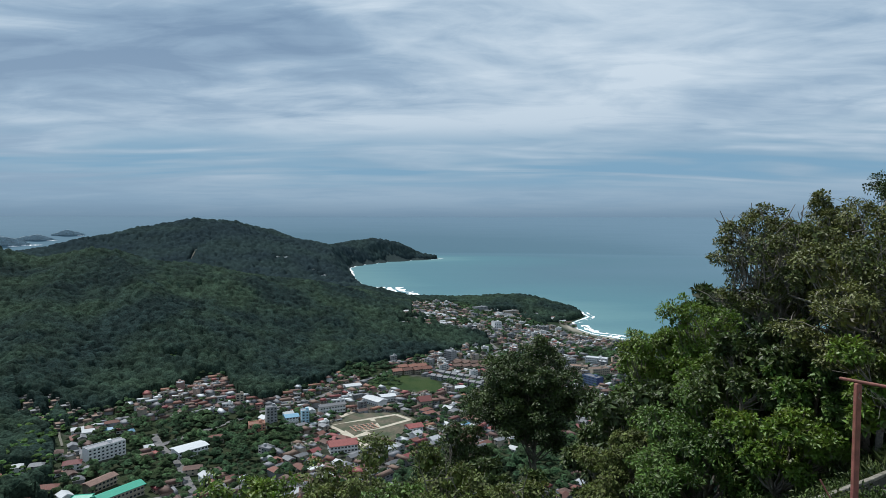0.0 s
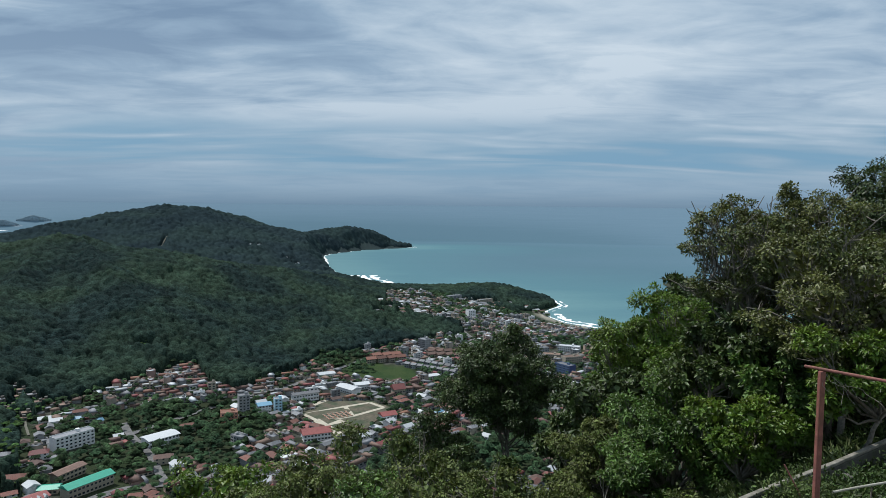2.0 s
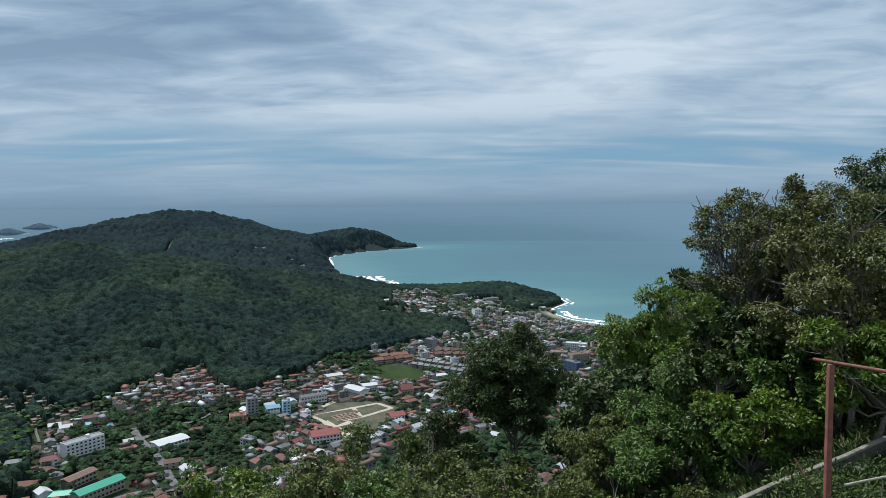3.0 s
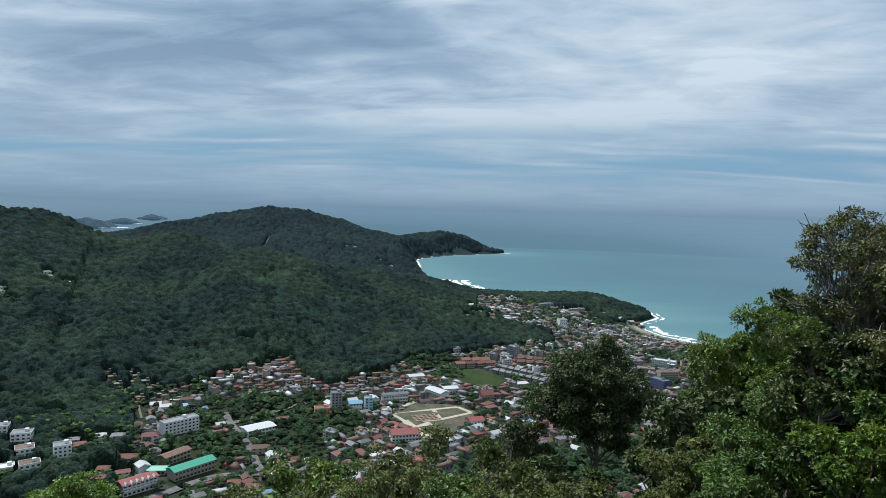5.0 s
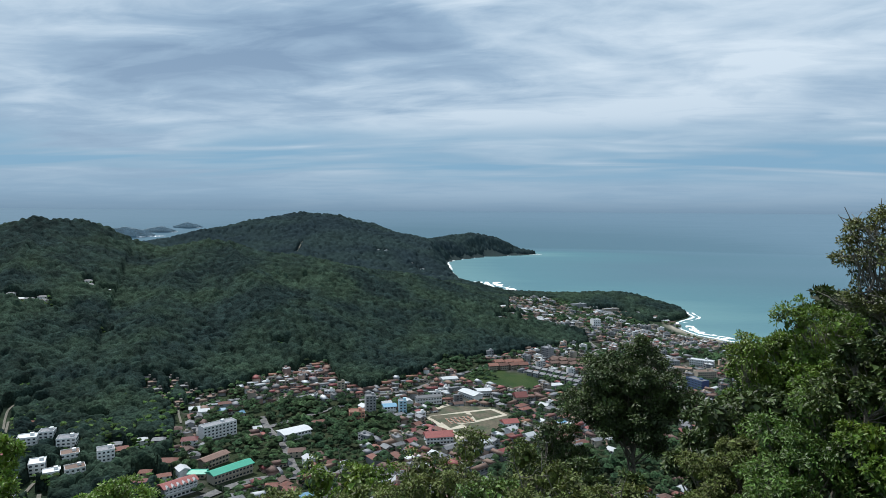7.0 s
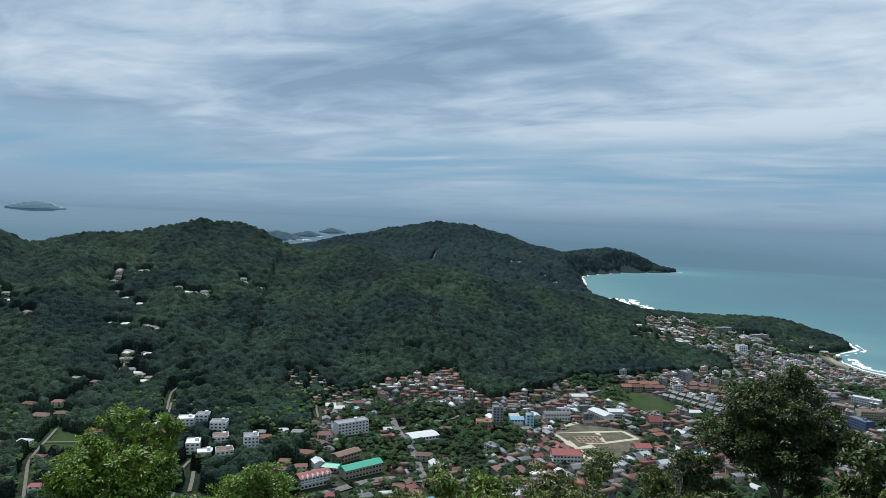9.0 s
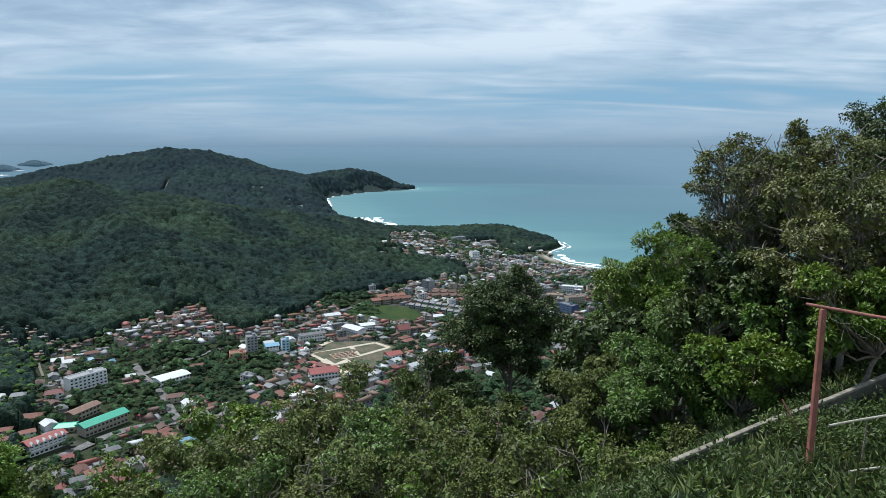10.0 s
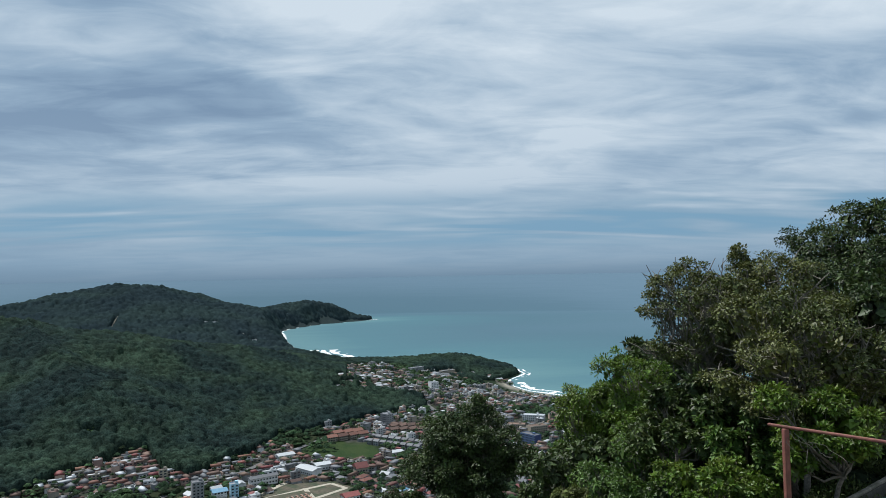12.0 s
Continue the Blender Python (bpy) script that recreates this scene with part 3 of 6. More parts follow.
def canopy(x, y, cell, seed):
    """Height of a closed canopy of domed crowns about a cell wide, and a tone for the crown on top."""
    ix, iy = np.floor(x / cell), np.floor(y / cell)
    best, tone = np.zeros(x.shape), np.full(x.shape, 0.3)
    for i in (-1, 0, 1):
        for j in (-1, 0, 1):
            gx, gy = ix + i, iy + j
            cx, cy = (gx + hashed(gx, gy, seed)) * cell, (gy + hashed(gx, gy, seed + 1)) * cell
            size = hashed(gx, gy, seed + 2)
            rad = cell * (0.5 + 0.42 * size)
            q = 1 - ((x - cx) ** 2 + (y - cy) ** 2) / rad ** 2
            top = np.where(q > 0, cell * (0.05 + 0.6 * hashed(gx, gy, seed + 3)) + rad * 1.05 * np.sqrt(np.clip(q, 0, 1)), 0)
            over = top > best
            best, tone = np.where(over, top, best), np.where(over, hashed(gx, gy, seed + 4), tone)
    return best, tone


def canopy_sheet(name, az, rr, cell, lift, keep, mat, label, seed):
    """A forest as one sheet of crowns over the land where keep(x, y) holds."""
    a, r = np.meshgrid(np.radians(az), rr)
    x, y = (r * np.sin(a)).ravel(), (r * np.cos(a)).ravel()
    ok = keep(x, y)
    z = np.full(x.shape, -20.0)
    tone = np.zeros(x.shape)
    top, tone[ok] = canopy(x[ok], y[ok], cell, seed)
    wood = value_noise(x[ok] / 60, y[ok] / 60, seed + 9)
    z[ok] = land(x[ok], y[ok]) + lift + top * (0.7 + 0.5 * wood) + 1.3 * fbm(x[ok], y[ok], cell * 0.5, 2, seed + 7)
    na, nr = len(az), len(rr)
    idx = np.arange(na * nr).reshape(nr, na)
    quads = np.stack([idx[:-1, :-1], idx[1:, :-1], idx[1:, 1:], idx[:-1, 1:]], -1).reshape(-1, 4)[:, ::-1]
    some = ok[quads].sum(1)
    # the rim of the wood stands as a wall of foliage down to the ground
    rim = np.unique(quads[(some > 0) & (some < 4)])
    rim = rim[~ok[rim]]
    z[rim] = land(x[rim], y[rim]) + 0.3
    quads = quads[some > 0]
    used = np.unique(quads)
    back = np.zeros(len(x), int)
    back[used] = np.arange(len(used))
    me = raw_mesh(name, np.stack([x, y, z], -1)[used], back[quads], smooth=True)
    at = me.attributes.new("tone", "FLOAT", "POINT")
    at.data.foreach_set("value", tone[used].astype(np.float32))
    thing(name, me, mat, label, "trees", kind="stuff")


def build_forest():
    shapes = crown_shapes(9, 2, 3, -0.12, 0.6)
    light = crown_shapes(7, 2, 29, 0.05, 0.6)
    # the houses in the woods look out over a gap in the trees below them
    gaps = [(kx * (1 - 11 / math.hypot(kx, ky)), ky * (1 - 11 / math.hypot(kx, ky)), kr * 0.8) for kx, ky, kr in KEEP if not inside(np.array([kx]), np.array([ky]), TOWN)[0]]

    def wooded(x, y):
        sd = coast_distance(x, y)
        ok = ~town_mask(x, y) & (sd > np.where((x > 200) & (y < 1480), 60, 8))
        for pts, wd in (ROADS[0], ROADS[3]):
            ok &= to_polyline(x, y, pts)[0] > 17
        for cx, cy, cr in CLEARINGS:
            ok &= np.hypot((x - cx) / 1.3, y - cy) > cr
        for cx, cy, cr in gaps:
            ok &= np.hypot(x - cx, y - cy) > cr
        ok[ok] = clear_of(x[ok], y[ok], 1.0, 4.0)
        return ok

    def far_wooded(x, y):
        ok = (coast_distance(x, y) > 10) & (to_polyline(x, y, ROADS[-1][0])[0] > 7) & (np.hypot(x, y) > 1886)
        for cx, cy, cr in gaps:
            if cy > 1900:
                ok &= np.hypot(x - cx, (y - cy + 10) / 2) > cr * 1.4
        return ok

    canopy_sheet("hill_forest", np.arange(-63, 15, 0.128), 300 * (1900 / 300) ** (np.arange(720) / 719.0), 7.0, 4.2, wooded, MAT["forest"], "dense dark green tropical forest covering the hills, slightly blued as haze", 6)
    canopy_sheet("far_forest", np.arange(-45, 2, 0.085), np.arange(1876, 3930, 8.0), 12.0, 3.0, far_wooded, MAT["forest_far_hazy"], "dark forest on the far hills and headland, tinted blue as haze", 9)
    x, y, rng = sector(1700, -63, 14, 150, 310, 7)
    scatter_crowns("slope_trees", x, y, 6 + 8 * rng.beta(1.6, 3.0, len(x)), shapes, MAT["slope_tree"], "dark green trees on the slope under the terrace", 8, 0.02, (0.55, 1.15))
    x, y, rng = sector(11000, -56, -14, 290, 800, 15)
    keep = ~town_mask(x, y) & clear_of(x, y, 0.5) & (value_noise(x / 55, y / 55, 14) > 0.42)
    x, y = x[keep], y[keep]
    cx, cy = rng.uniform(-345, -215, 260), rng.uniform(1890, 2080, 260)
    free = clear_of(cx, cy, -1.0) & (coast_distance(cx, cy) > 14)
    scatter_crowns("coast_trees", cx[free], cy[free], rng.uniform(7, 13, free.sum()), shapes, MAT["forest_far_hazy"], "dark trees behind the far beach, tinted blue as haze", 18, 0.5, (0.6, 1.0))
    # gardens and low regrowth in the gaps of the wood
    holes = [h for h in gaps if h[1] < 1500] + [(kx, ky, kr) for kx, ky, kr in CLEARINGS]
    hx = np.repeat([h[0] for h in holes], 9) + rng.normal(0, 1, 9 * len(holes)) * np.repeat([h[2] for h in holes], 9) * 0.6
    hy = np.repeat([h[1] for h in holes], 9) + rng.normal(0, 1, 9 * len(holes)) * np.repeat([h[2] for h in holes], 9) * 0.6
    free = clear_of(hx, hy, -2.0)
    scatter_crowns("garden_shrubs", hx[free], hy[free], rng.uniform(3.5, 6.5, free.sum()), light, MAT["scrub"], "green shrubs and small trees in hillside gardens", 17, 0.2, (0.6, 1.1))
    scatter_crowns("green_scrub", x, y, rng.uniform(3, 7, len(x)), light, MAT["scrub"], "bright green scrub on the lower slopes", 16, 0.8, (0.7, 1.2))
    x, y, rng = sector(75000, -62, 24, 400, 1850, 12)
    sd = coast_distance(x, y)
    dens = house_density(x, y)
    keep = town_mask(x, y) & (sd > np.where(x > 180, 46, 22)) & (0.9 - dens > rng.uniform(-0.1, 0.75, len(x))) & clear_of(x, y, 0.5)
    x, y, dens = x[keep], y[keep], dens[keep]
    size = (4 + 7 * rng.beta(1.5, 2.0, len(x))) * np.clip(1.3 - 0.6 * dens, 0.7, 1.2)
    scatter_crowns("town_trees", x, y, size, light, MAT["town_tree"], "garden trees and palms between the town houses", 13, 0.15, (0.8, 1.4))


# ------------------------------------------------------------------ houses
def gable_house(name, w, d, h, wall, roof, hip=False, storeys=1, label="", porch=False):
    """A small house with walls, a pitched roof, windows and a door; its base at the origin."""
    ob = new(name)
    tagged(ob, label, "house", "town houses")
    part("wall", boxes((-w / 2, -d / 2, -3, w / 2, d / 2, h)), MAT[wall], ob)
    o, rise = 0.7, d * 0.24
    bm = bmesh.new()
    ins = d * 0.35 if hip else 0.0
    lo = [bm.verts.new(p) for p in ((-w / 2 - o, -d / 2 - o, h - 0.1), (w / 2 + o, -d / 2 - o, h - 0.1), (w / 2 + o, d / 2 + o, h - 0.1), (-w / 2 - o, d / 2 + o, h - 0.1))]
    up = [bm.verts.new(p) for p in ((-w / 2 - o + ins, 0, h + rise), (w / 2 + o - ins, 0, h + rise))]
    for f in ((lo[0], lo[1], up[1], up[0]), (lo[2], lo[3], up[0], up[1]), (lo[1], lo[2], up[1]), (lo[3], lo[0], up[0]), (lo[3], lo[2], lo[1], lo[0])):
        bm.faces.new(f)
    part("roof", bm, MAT[roof], ob)
    for s in range(storeys):
        z = 0.9 + s * 3.0
        for k in range(max(2, int(w / 4))):
            px = -w / 2 + w * (k + 0.5) / max(2, int(w / 4))
            part("window", boxes((px - 0.8, -d / 2 - 0.06, z, px + 0.8, -d / 2 + 0.05, z + 1.4)), MAT["window"], ob)
        part("window", boxes((w / 2 - 0.05, -0.9, z, w / 2 + 0.06, 0.9, z + 1.4)), MAT["window"], ob)
    part("door", boxes((-0.5, d / 2 - 0.05, -0.2, 0.5, d / 2 + 0.07, 2.0)), MAT["dark_wall"], ob)
    if porch:
        # lean-to roof on posts along the front
        bm = bmesh.new()
        for z in (0.0, 0.12):
            for p in ((-w * 0.45, -d / 2 - 3.0, 2.25), (w * 0.2, -d / 2 - 3.0, 2.25), (w * 0.2, -d / 2 - 0.05, 2.75), (-w * 0.45, -d / 2 - 0.05, 2.75)):
                bm.verts.new((p[0], p[1], p[2] + z))
        bm.verts.ensure_lookup_table()
        for f in ((3, 2, 1, 0), (4, 5, 6, 7), (0, 1, 5, 4), (1, 2, 6, 5), (2, 3, 7, 6), (3, 0, 4, 7)):
            bm.faces.new([bm.verts[i] for i in f])
        part("porch_roof", bm, MAT["grey_roof"], ob, "grey sheet porch roof")
        part("porch_wall", boxes((-w * 0.43, -d / 2 - 2.8, -3, -w * 0.43 + 0.2, -d / 2 - 0.1, 2.2), (w * 0.18 - 0.2, -d / 2 - 2.8, -3, w * 0.18, -d / 2 - 0.1, 2.2)), MAT[wall], ob)
    return ob


def storey_block(name, w, d, floors, wall, label, category="building", bays=None, roof="grey_roof", parapet=0.8, fh=3.1, back=False, group=""):
    """A flat-roofed block with a window for each bay and floor, a parapet and a stair head."""
    ob = new(name)
    tagged(ob, label, category, group)
    h = floors * fh
    part("wall", boxes((-w / 2, -d / 2, -4, w / 2, d / 2, h)), MAT[wall], ob)
    part("roof", boxes((-w / 2 + 0.3, -d / 2 + 0.3, h, w / 2 - 0.3, d / 2 - 0.3, h + 0.12)), MAT[roof], ob)
    t = 0.22
    part("parapet", boxes((-w / 2, -d / 2, h, w / 2, -d / 2 + t, h + parapet), (-w / 2, d / 2 - t, h, w / 2, d / 2, h + parapet),
                          (-w / 2, -d / 2 + t, h, -w / 2 + t, d / 2 - t, h + parapet), (w / 2 - t, -d / 2 + t, h, w / 2, d / 2 - t, h + parapet)), MAT[wall], ob)
    part("stair_head", boxes((w * 0.12, 0, h + 0.1, w * 0.12 + 3, min(d / 2 - 0.5, 3), h + 2.4)), MAT[wall], ob)
    bays = bays or max(2, round(w / 3.6))
    bw = w / bays
    win = bpy.data.meshes.new("window")
    bm = boxes((-bw * 0.25, -0.08, 0.1, bw * 0.25, 0.06, 1.5))
    bm.to_mesh(win)
    bm.free()
    win.materials.append(MAT["window"])
    slab = bpy.data.meshes.new("balcony")
    bm = boxes((-bw * 0.42, -1.0, -0.75, bw * 0.42, 0.02, -0.6))
    bm.to_mesh(slab)
    bm.free()
    slab.materials.append(MAT[wall])
    front = bpy.data.meshes.new("railing")
    bm = boxes((-bw * 0.42, -1.0, -0.6, bw * 0.42, -0.92, 0.25))
    bm.to_mesh(front)
    bm.free()
    front.materials.append(MAT[wall])
    for f in range(floors):
        for k in range(bays):
            o = part("window", win, None, ob)
            o.location = (-w / 2 + bw * (k + 0.5), -d / 2, f * fh + 0.9)
            if f and (k + f) % 2 == 0 and bays * floors < 40:
                o = part("balcony", slab, None, ob)
                o.location = (-w / 2 + bw * (k + 0.5), -d / 2, f * fh + 0.9)
                part("railing", front, None, o)
        nb = max(1, round(d / 4.5))
        for k in range(nb):
            o = part("window", win, None, ob)
            o.location = (w / 2, -d / 2 + d * (k + 0.5) / nb, f * fh + 0.9)
            o.rotation_euler = (0, 0, radians(90))
    return ob


def seat(ob, x, y, turn, clear=None):
    z = float(land(np.array([x]), np.array([y]))[0])
    ob.matrix_basis = pose(x, y, z, 0, 0, turn)
    KEEP.append((x, y, clear or 10))
    return ob


def between(ob, left, right, d, clear=None):
    """Seat a building whose facade runs from left to right, its depth d behind."""
    dx, dy = right[0] - left[0], right[1] - left[1]
    n = math.hypot(dx, dy)
    mx, my = (left[0] + right[0]) / 2 - dy / n * d / 2, (left[1] + right[1]) / 2 + dx / n * d / 2
    return seat(ob, mx, my, math.degrees(math.atan2(dy, dx)), clear or max(n, d) * 0.62)


def long_roof(ob, w, d, h, rise, roof, over=1.2):
    bm = bmesh.new()
    lo = [bm.verts.new(p) for p in ((-w / 2 - over, -d / 2 - over, h), (w / 2 + over, -d / 2 - over, h), (w / 2 + over, d / 2 + over, h), (-w / 2 - over, d / 2 + over, h))]
    lo2 = [bm.verts.new((v.co.x, v.co.y, h + 0.25)) for v in lo]
    up = [bm.verts.new((-w / 2 - over, 0, h + rise)), bm.verts.new((w / 2 + over, 0, h + rise))]
    bm.faces.new((lo2[0], lo2[1], up[1], up[0]))
    bm.faces.new((lo2[2], lo2[3], up[0], up[1]))
    bm.faces.new((lo2[1], lo2[2], up[1]))
    bm.faces.new((lo2[3], lo2[0], up[0]))
    bm.faces.new(lo[::-1])
    for k in range(4):
        bm.faces.new((lo[k], lo[(k + 1) % 4], lo2[(k + 1) % 4], lo2[k]))
    part("roof", bm, MAT[roof], ob)


def hall(name, w, d, h, wall, roof, label, rise=2.0, floors=1, category="building"):
    """A long hall under a low gabled sheet roof with bands of windows."""
    ob = new(name)
    tagged(ob, label, category)
    part("wall", boxes((-w / 2, -d / 2, -4, w / 2, d / 2, h)), MAT[wall], ob)
    long_roof(ob, w, d, h, rise, roof)
    n = max(3, round(w / 3.4))
    for f in range(floors):
        z = f * h / floors + 1.0
        for k in range(n):
            px = -w / 2 + w * (k + 0.5) / n
            part("window", boxes((px - 1.0, -d / 2 - 0.08, z, px + 1.0, -d / 2 + 0.05, z + 1.5)), MAT["window"], ob)
    if floors > 1:
        part("gallery", boxes((-w / 2, -d / 2 - 1.3, h / 2 - 0.15, w / 2, -d / 2, h / 2 + 0.1), (-w / 2, -d / 2 - 1.3, h / 2 + 0.1, w / 2, -d / 2 - 1.2, h / 2 + 1.0)), MAT[wall], ob)
    return ob


def build_landmarks():
    B = between
    # white apartment cluster
    for l, r, d, fl, rf in (((-446, 501), (-433, 509), 13, 4, "white_roof"), ((-439, 518), (-428, 523), 11, 4, "grey_roof"), ((-416, 511), (-402, 518), 12, 4, "grey_roof"),
                            ((-395, 490), (-384, 499), 13, 3, "brown_roof"), ((-406, 467), (-396, 474), 15, 3, "white_roof"), ((-384, 456), (-374, 464), 11, 3, "white_roof"),
                            ((-372, 466), (-361, 476), 12, 3, "brown_roof"), ((-405, 434), (-394, 440), 10, 3, "white_roof"), ((-443, 465), (-427, 471), 9, 2, "white_roof")):
        w = math.hypot(r[0] - l[0], r[1] - l[1])
        B(storey_block("apartment_block", w, d, fl, "white", "white rendered low apartment block with a flat roof", "apartment block", roof=rf, group="white apartment blocks"), l, r, d)
    B(storey_block("apartment_block", 17, 9, 4, "grey", "grey glazed apartment block at the slope's foot", "apartment block", 6, group="white apartment blocks"), (-381, 400), (-367, 406), 9)
    B(storey_block("tower_block", 13, 12, 6, "white", "white six-storey block standing alone among trees", "apartment block", 4), (-358, 486), (-348, 494), 12)
    B(storey_block("school_building", 34, 11, 4, "white", "long white four-storey building with dark windows", "building", 9), (-314, 574), (-292, 604), 11)
    B(hall("market_hall", 28, 16, 7, "white", "white_roof", "white hall with a bright white sheet roof", 1.5, 2), (-241, 591), (-220, 614), 14)
    B(hall("school_hall", 36, 11, 8, "cream", "green_roof", "long two-storey building with a bright green sheet roof", 2.6, 2), (-256, 485), (-237, 516), 10)
    B(hall("annex", 13, 9, 4, "cream", "green_roof", "low annex with a bright green sheet roof", 1.8), (-283, 493), (-269, 496), 9)
    B(hall("school_wing", 25, 9, 7, "cream", "brown_roof", "two-storey cream wing under a weathered brown roof", 2.0, 2), (-279, 512), (-268, 538), 9)
    row = hall("shophouse_row", 26, 11, 9, "white", "red_roof", "row of white shophouses with dark red gabled roofs", 2.4, 3, "shophouses")
    for k in range(6):
        bm = bmesh.new()
        x0 = -13 + 26 / 6 * k
        a = [bm.verts.new(p) for p in ((x0 + 0.4, -7.0, 8.6), (x0 + 3.9, -7.0, 8.6), (x0 + 2.15, -7.0, 11.2), (x0 + 0.4, -3.0, 8.9), (x0 + 3.9, -3.0, 8.9), (x0 + 2.15, -3.0, 11.2))]
        for f in ((0, 1, 2), (3, 5, 4), (0, 2, 5, 3), (1, 4, 5, 2), (0, 3, 4, 1)):
            bm.faces.new([a[i] for i in f])
        part("gable", bm, MAT["white"], row)
    B(row, (-277, 451), (-263, 472), 11)
    B(storey_block("water_tower_block", 11, 10, 7, "grey", "tall grey concrete block in the middle of town", "building", 3), (-183, 681), (-174, 685), 9)
    B(storey_block("guest_house", 16, 12, 3, "pink", "pink rendered guest house with orange roof terraces", "building", 5, "orange_roof"), (-196, 663), (-182, 668), 12)
    B(hall("blue_house", 13, 12, 9, "white", "blue_roof", "white three-storey house with a light blue roof", 2, 3), (-166, 690), (-153, 696), 12)
    B(storey_block("blue_house", 8, 8, 5, "paleblue", "narrow pale blue town house", "house", 2), (-150, 694), (-142, 697), 8)
    B(hall("long_house", 30, 9, 8, "white", "grey_roof", "long pale house with a grey sheet roof", 1.8, 2), (-138, 738), (-112, 752), 9)
    B(hall("warehouse", 28, 14, 6, "white", "white_roof", "white warehouse with a pale sheet roof beside a building site", 2.4), (-98, 795), (-74, 772), 13)
    B(hall("warehouse", 20, 12, 5, "white", "white_roof", "bright white low warehouse", 1.4), (-124, 845), (-106, 854), 12)
    B(hall("warehouse", 17, 12, 6, "white", "white_roof", "white shed with a pale sheet roof", 1.6), (-73, 797), (-58, 803), 12)
    B(hall("warehouse", 28, 10, 4, "white", "white_roof", "long low white shed beside a green field", 1.2), (5, 848), (30, 860), 10)
    B(hall("red_house", 13, 14, 10, "cream", "red_roof", "tall house with a steep red roof", 5, 2, "house"), (-25, 765), (-14, 769), 14)
    B(hall("red_house", 26, 15, 7, "white", "red_roof", "broad house with a dark red roof at the site's edge", 4, 2, "house"), (-105, 612), (-81, 621), 15)
    B(hall("red_house", 15, 12, 8, "white", "red_roof", "two-storey house with a red roof", 3, 2, "house"), (-34, 668), (-20, 675), 12)
    inn = storey_block("hotel", 27, 12, 4, "bluewhite", "blue and white hotel with a deep blue end wall", "hotel", 11)
    part("end_wall", boxes((13.52, -6.1, -3, 13.9, 6.1, 13.3)), MAT["blue"], inn, "deep blue end wall")
    B(inn, (193, 905), (208, 883), 12)
    B(storey_block("hotel", 26, 14, 3, "cream", "cream four-storey hotel block", "hotel", 9, "brown_roof"), (186, 975), (216, 967), 18)
    B(storey_block("hotel", 28, 14, 3, "cream", "cream hotel block with a brown roof", "hotel", 9, "brown_roof"), (214, 950), (252, 962), 18)
    B(storey_block("hotel", 34, 12, 3, "white", "white hotel block near the beach", "hotel", 11, "white_roof"), (221, 1044), (262, 1026), 16)
    B(storey_block("hotel", 28, 12, 3, "grey", "white hotel block near the beach", "hotel", 9, "grey_roof"), (180, 1010), (214, 1026), 16)
    B(storey_block("hotel", 26, 11, 3, "white", "white hotel block near the beach", "hotel", 9, "white_roof"), (285, 985), (317, 1000), 14)
    B(storey_block("tower_block", 16, 14, 5, "white", "white block among the hillside houses", "apartment block", 4), (102, 1301), (118, 1308), 14)
    B(storey_block("hotel", 34, 13, 3, "grey", "long grey hotel on the wooded headland", "hotel", 9), (74, 1505), (104, 1522), 14)
    B(storey_block("hotel", 36, 12, 3, "cream", "long pale hotel on the wooded headland", "hotel", 14), (137, 1524), (188, 1550), 14)
    B(storey_block("hotel", 16, 13, 5, "grey", "grey stepped hotel under the hill", "hotel", 6), (-3, 1055), (16, 1036), 16)
    # terracotta roofed resort
    for k in range(7):
        x, y = -66 + (k % 4) * 14 + (k // 4) * 6, 940 + (k // 4) * 24 + (k % 4) * 7
        seat(hall("resort_house", 13, 10, 6, "cream", "orange_roof", "resort house with a broad orange tiled roof", 3.2, 2, "house"), x, y, 25 + 8 * (k % 3), 9)
    for k in range(8):
        x, y = 22 + (k % 4) * 13, 985 + (k // 4) * 26
        seat(hall("resort_house", 12, 9, 6, "cream", "brown_roof", "resort house with a brown-red tiled roof", 3, 2, "house"), x, y, 20 + 9 * (k % 3), 9)
    # rows of grey villas beside the field
    for r in range(2):
        for k in range(8):
            u = k / 7
            x, y = -12 + 62 * u + 12 * r, 938 - 42 * u + (r * 2 - 1) * 11 - 6
            seat(gable_house("terraced_villa", 7.5, 8, 6, "grey", "grey_roof", False, 2, "grey two-storey terraced villa with a pale roof"), x, y, -34, 6)
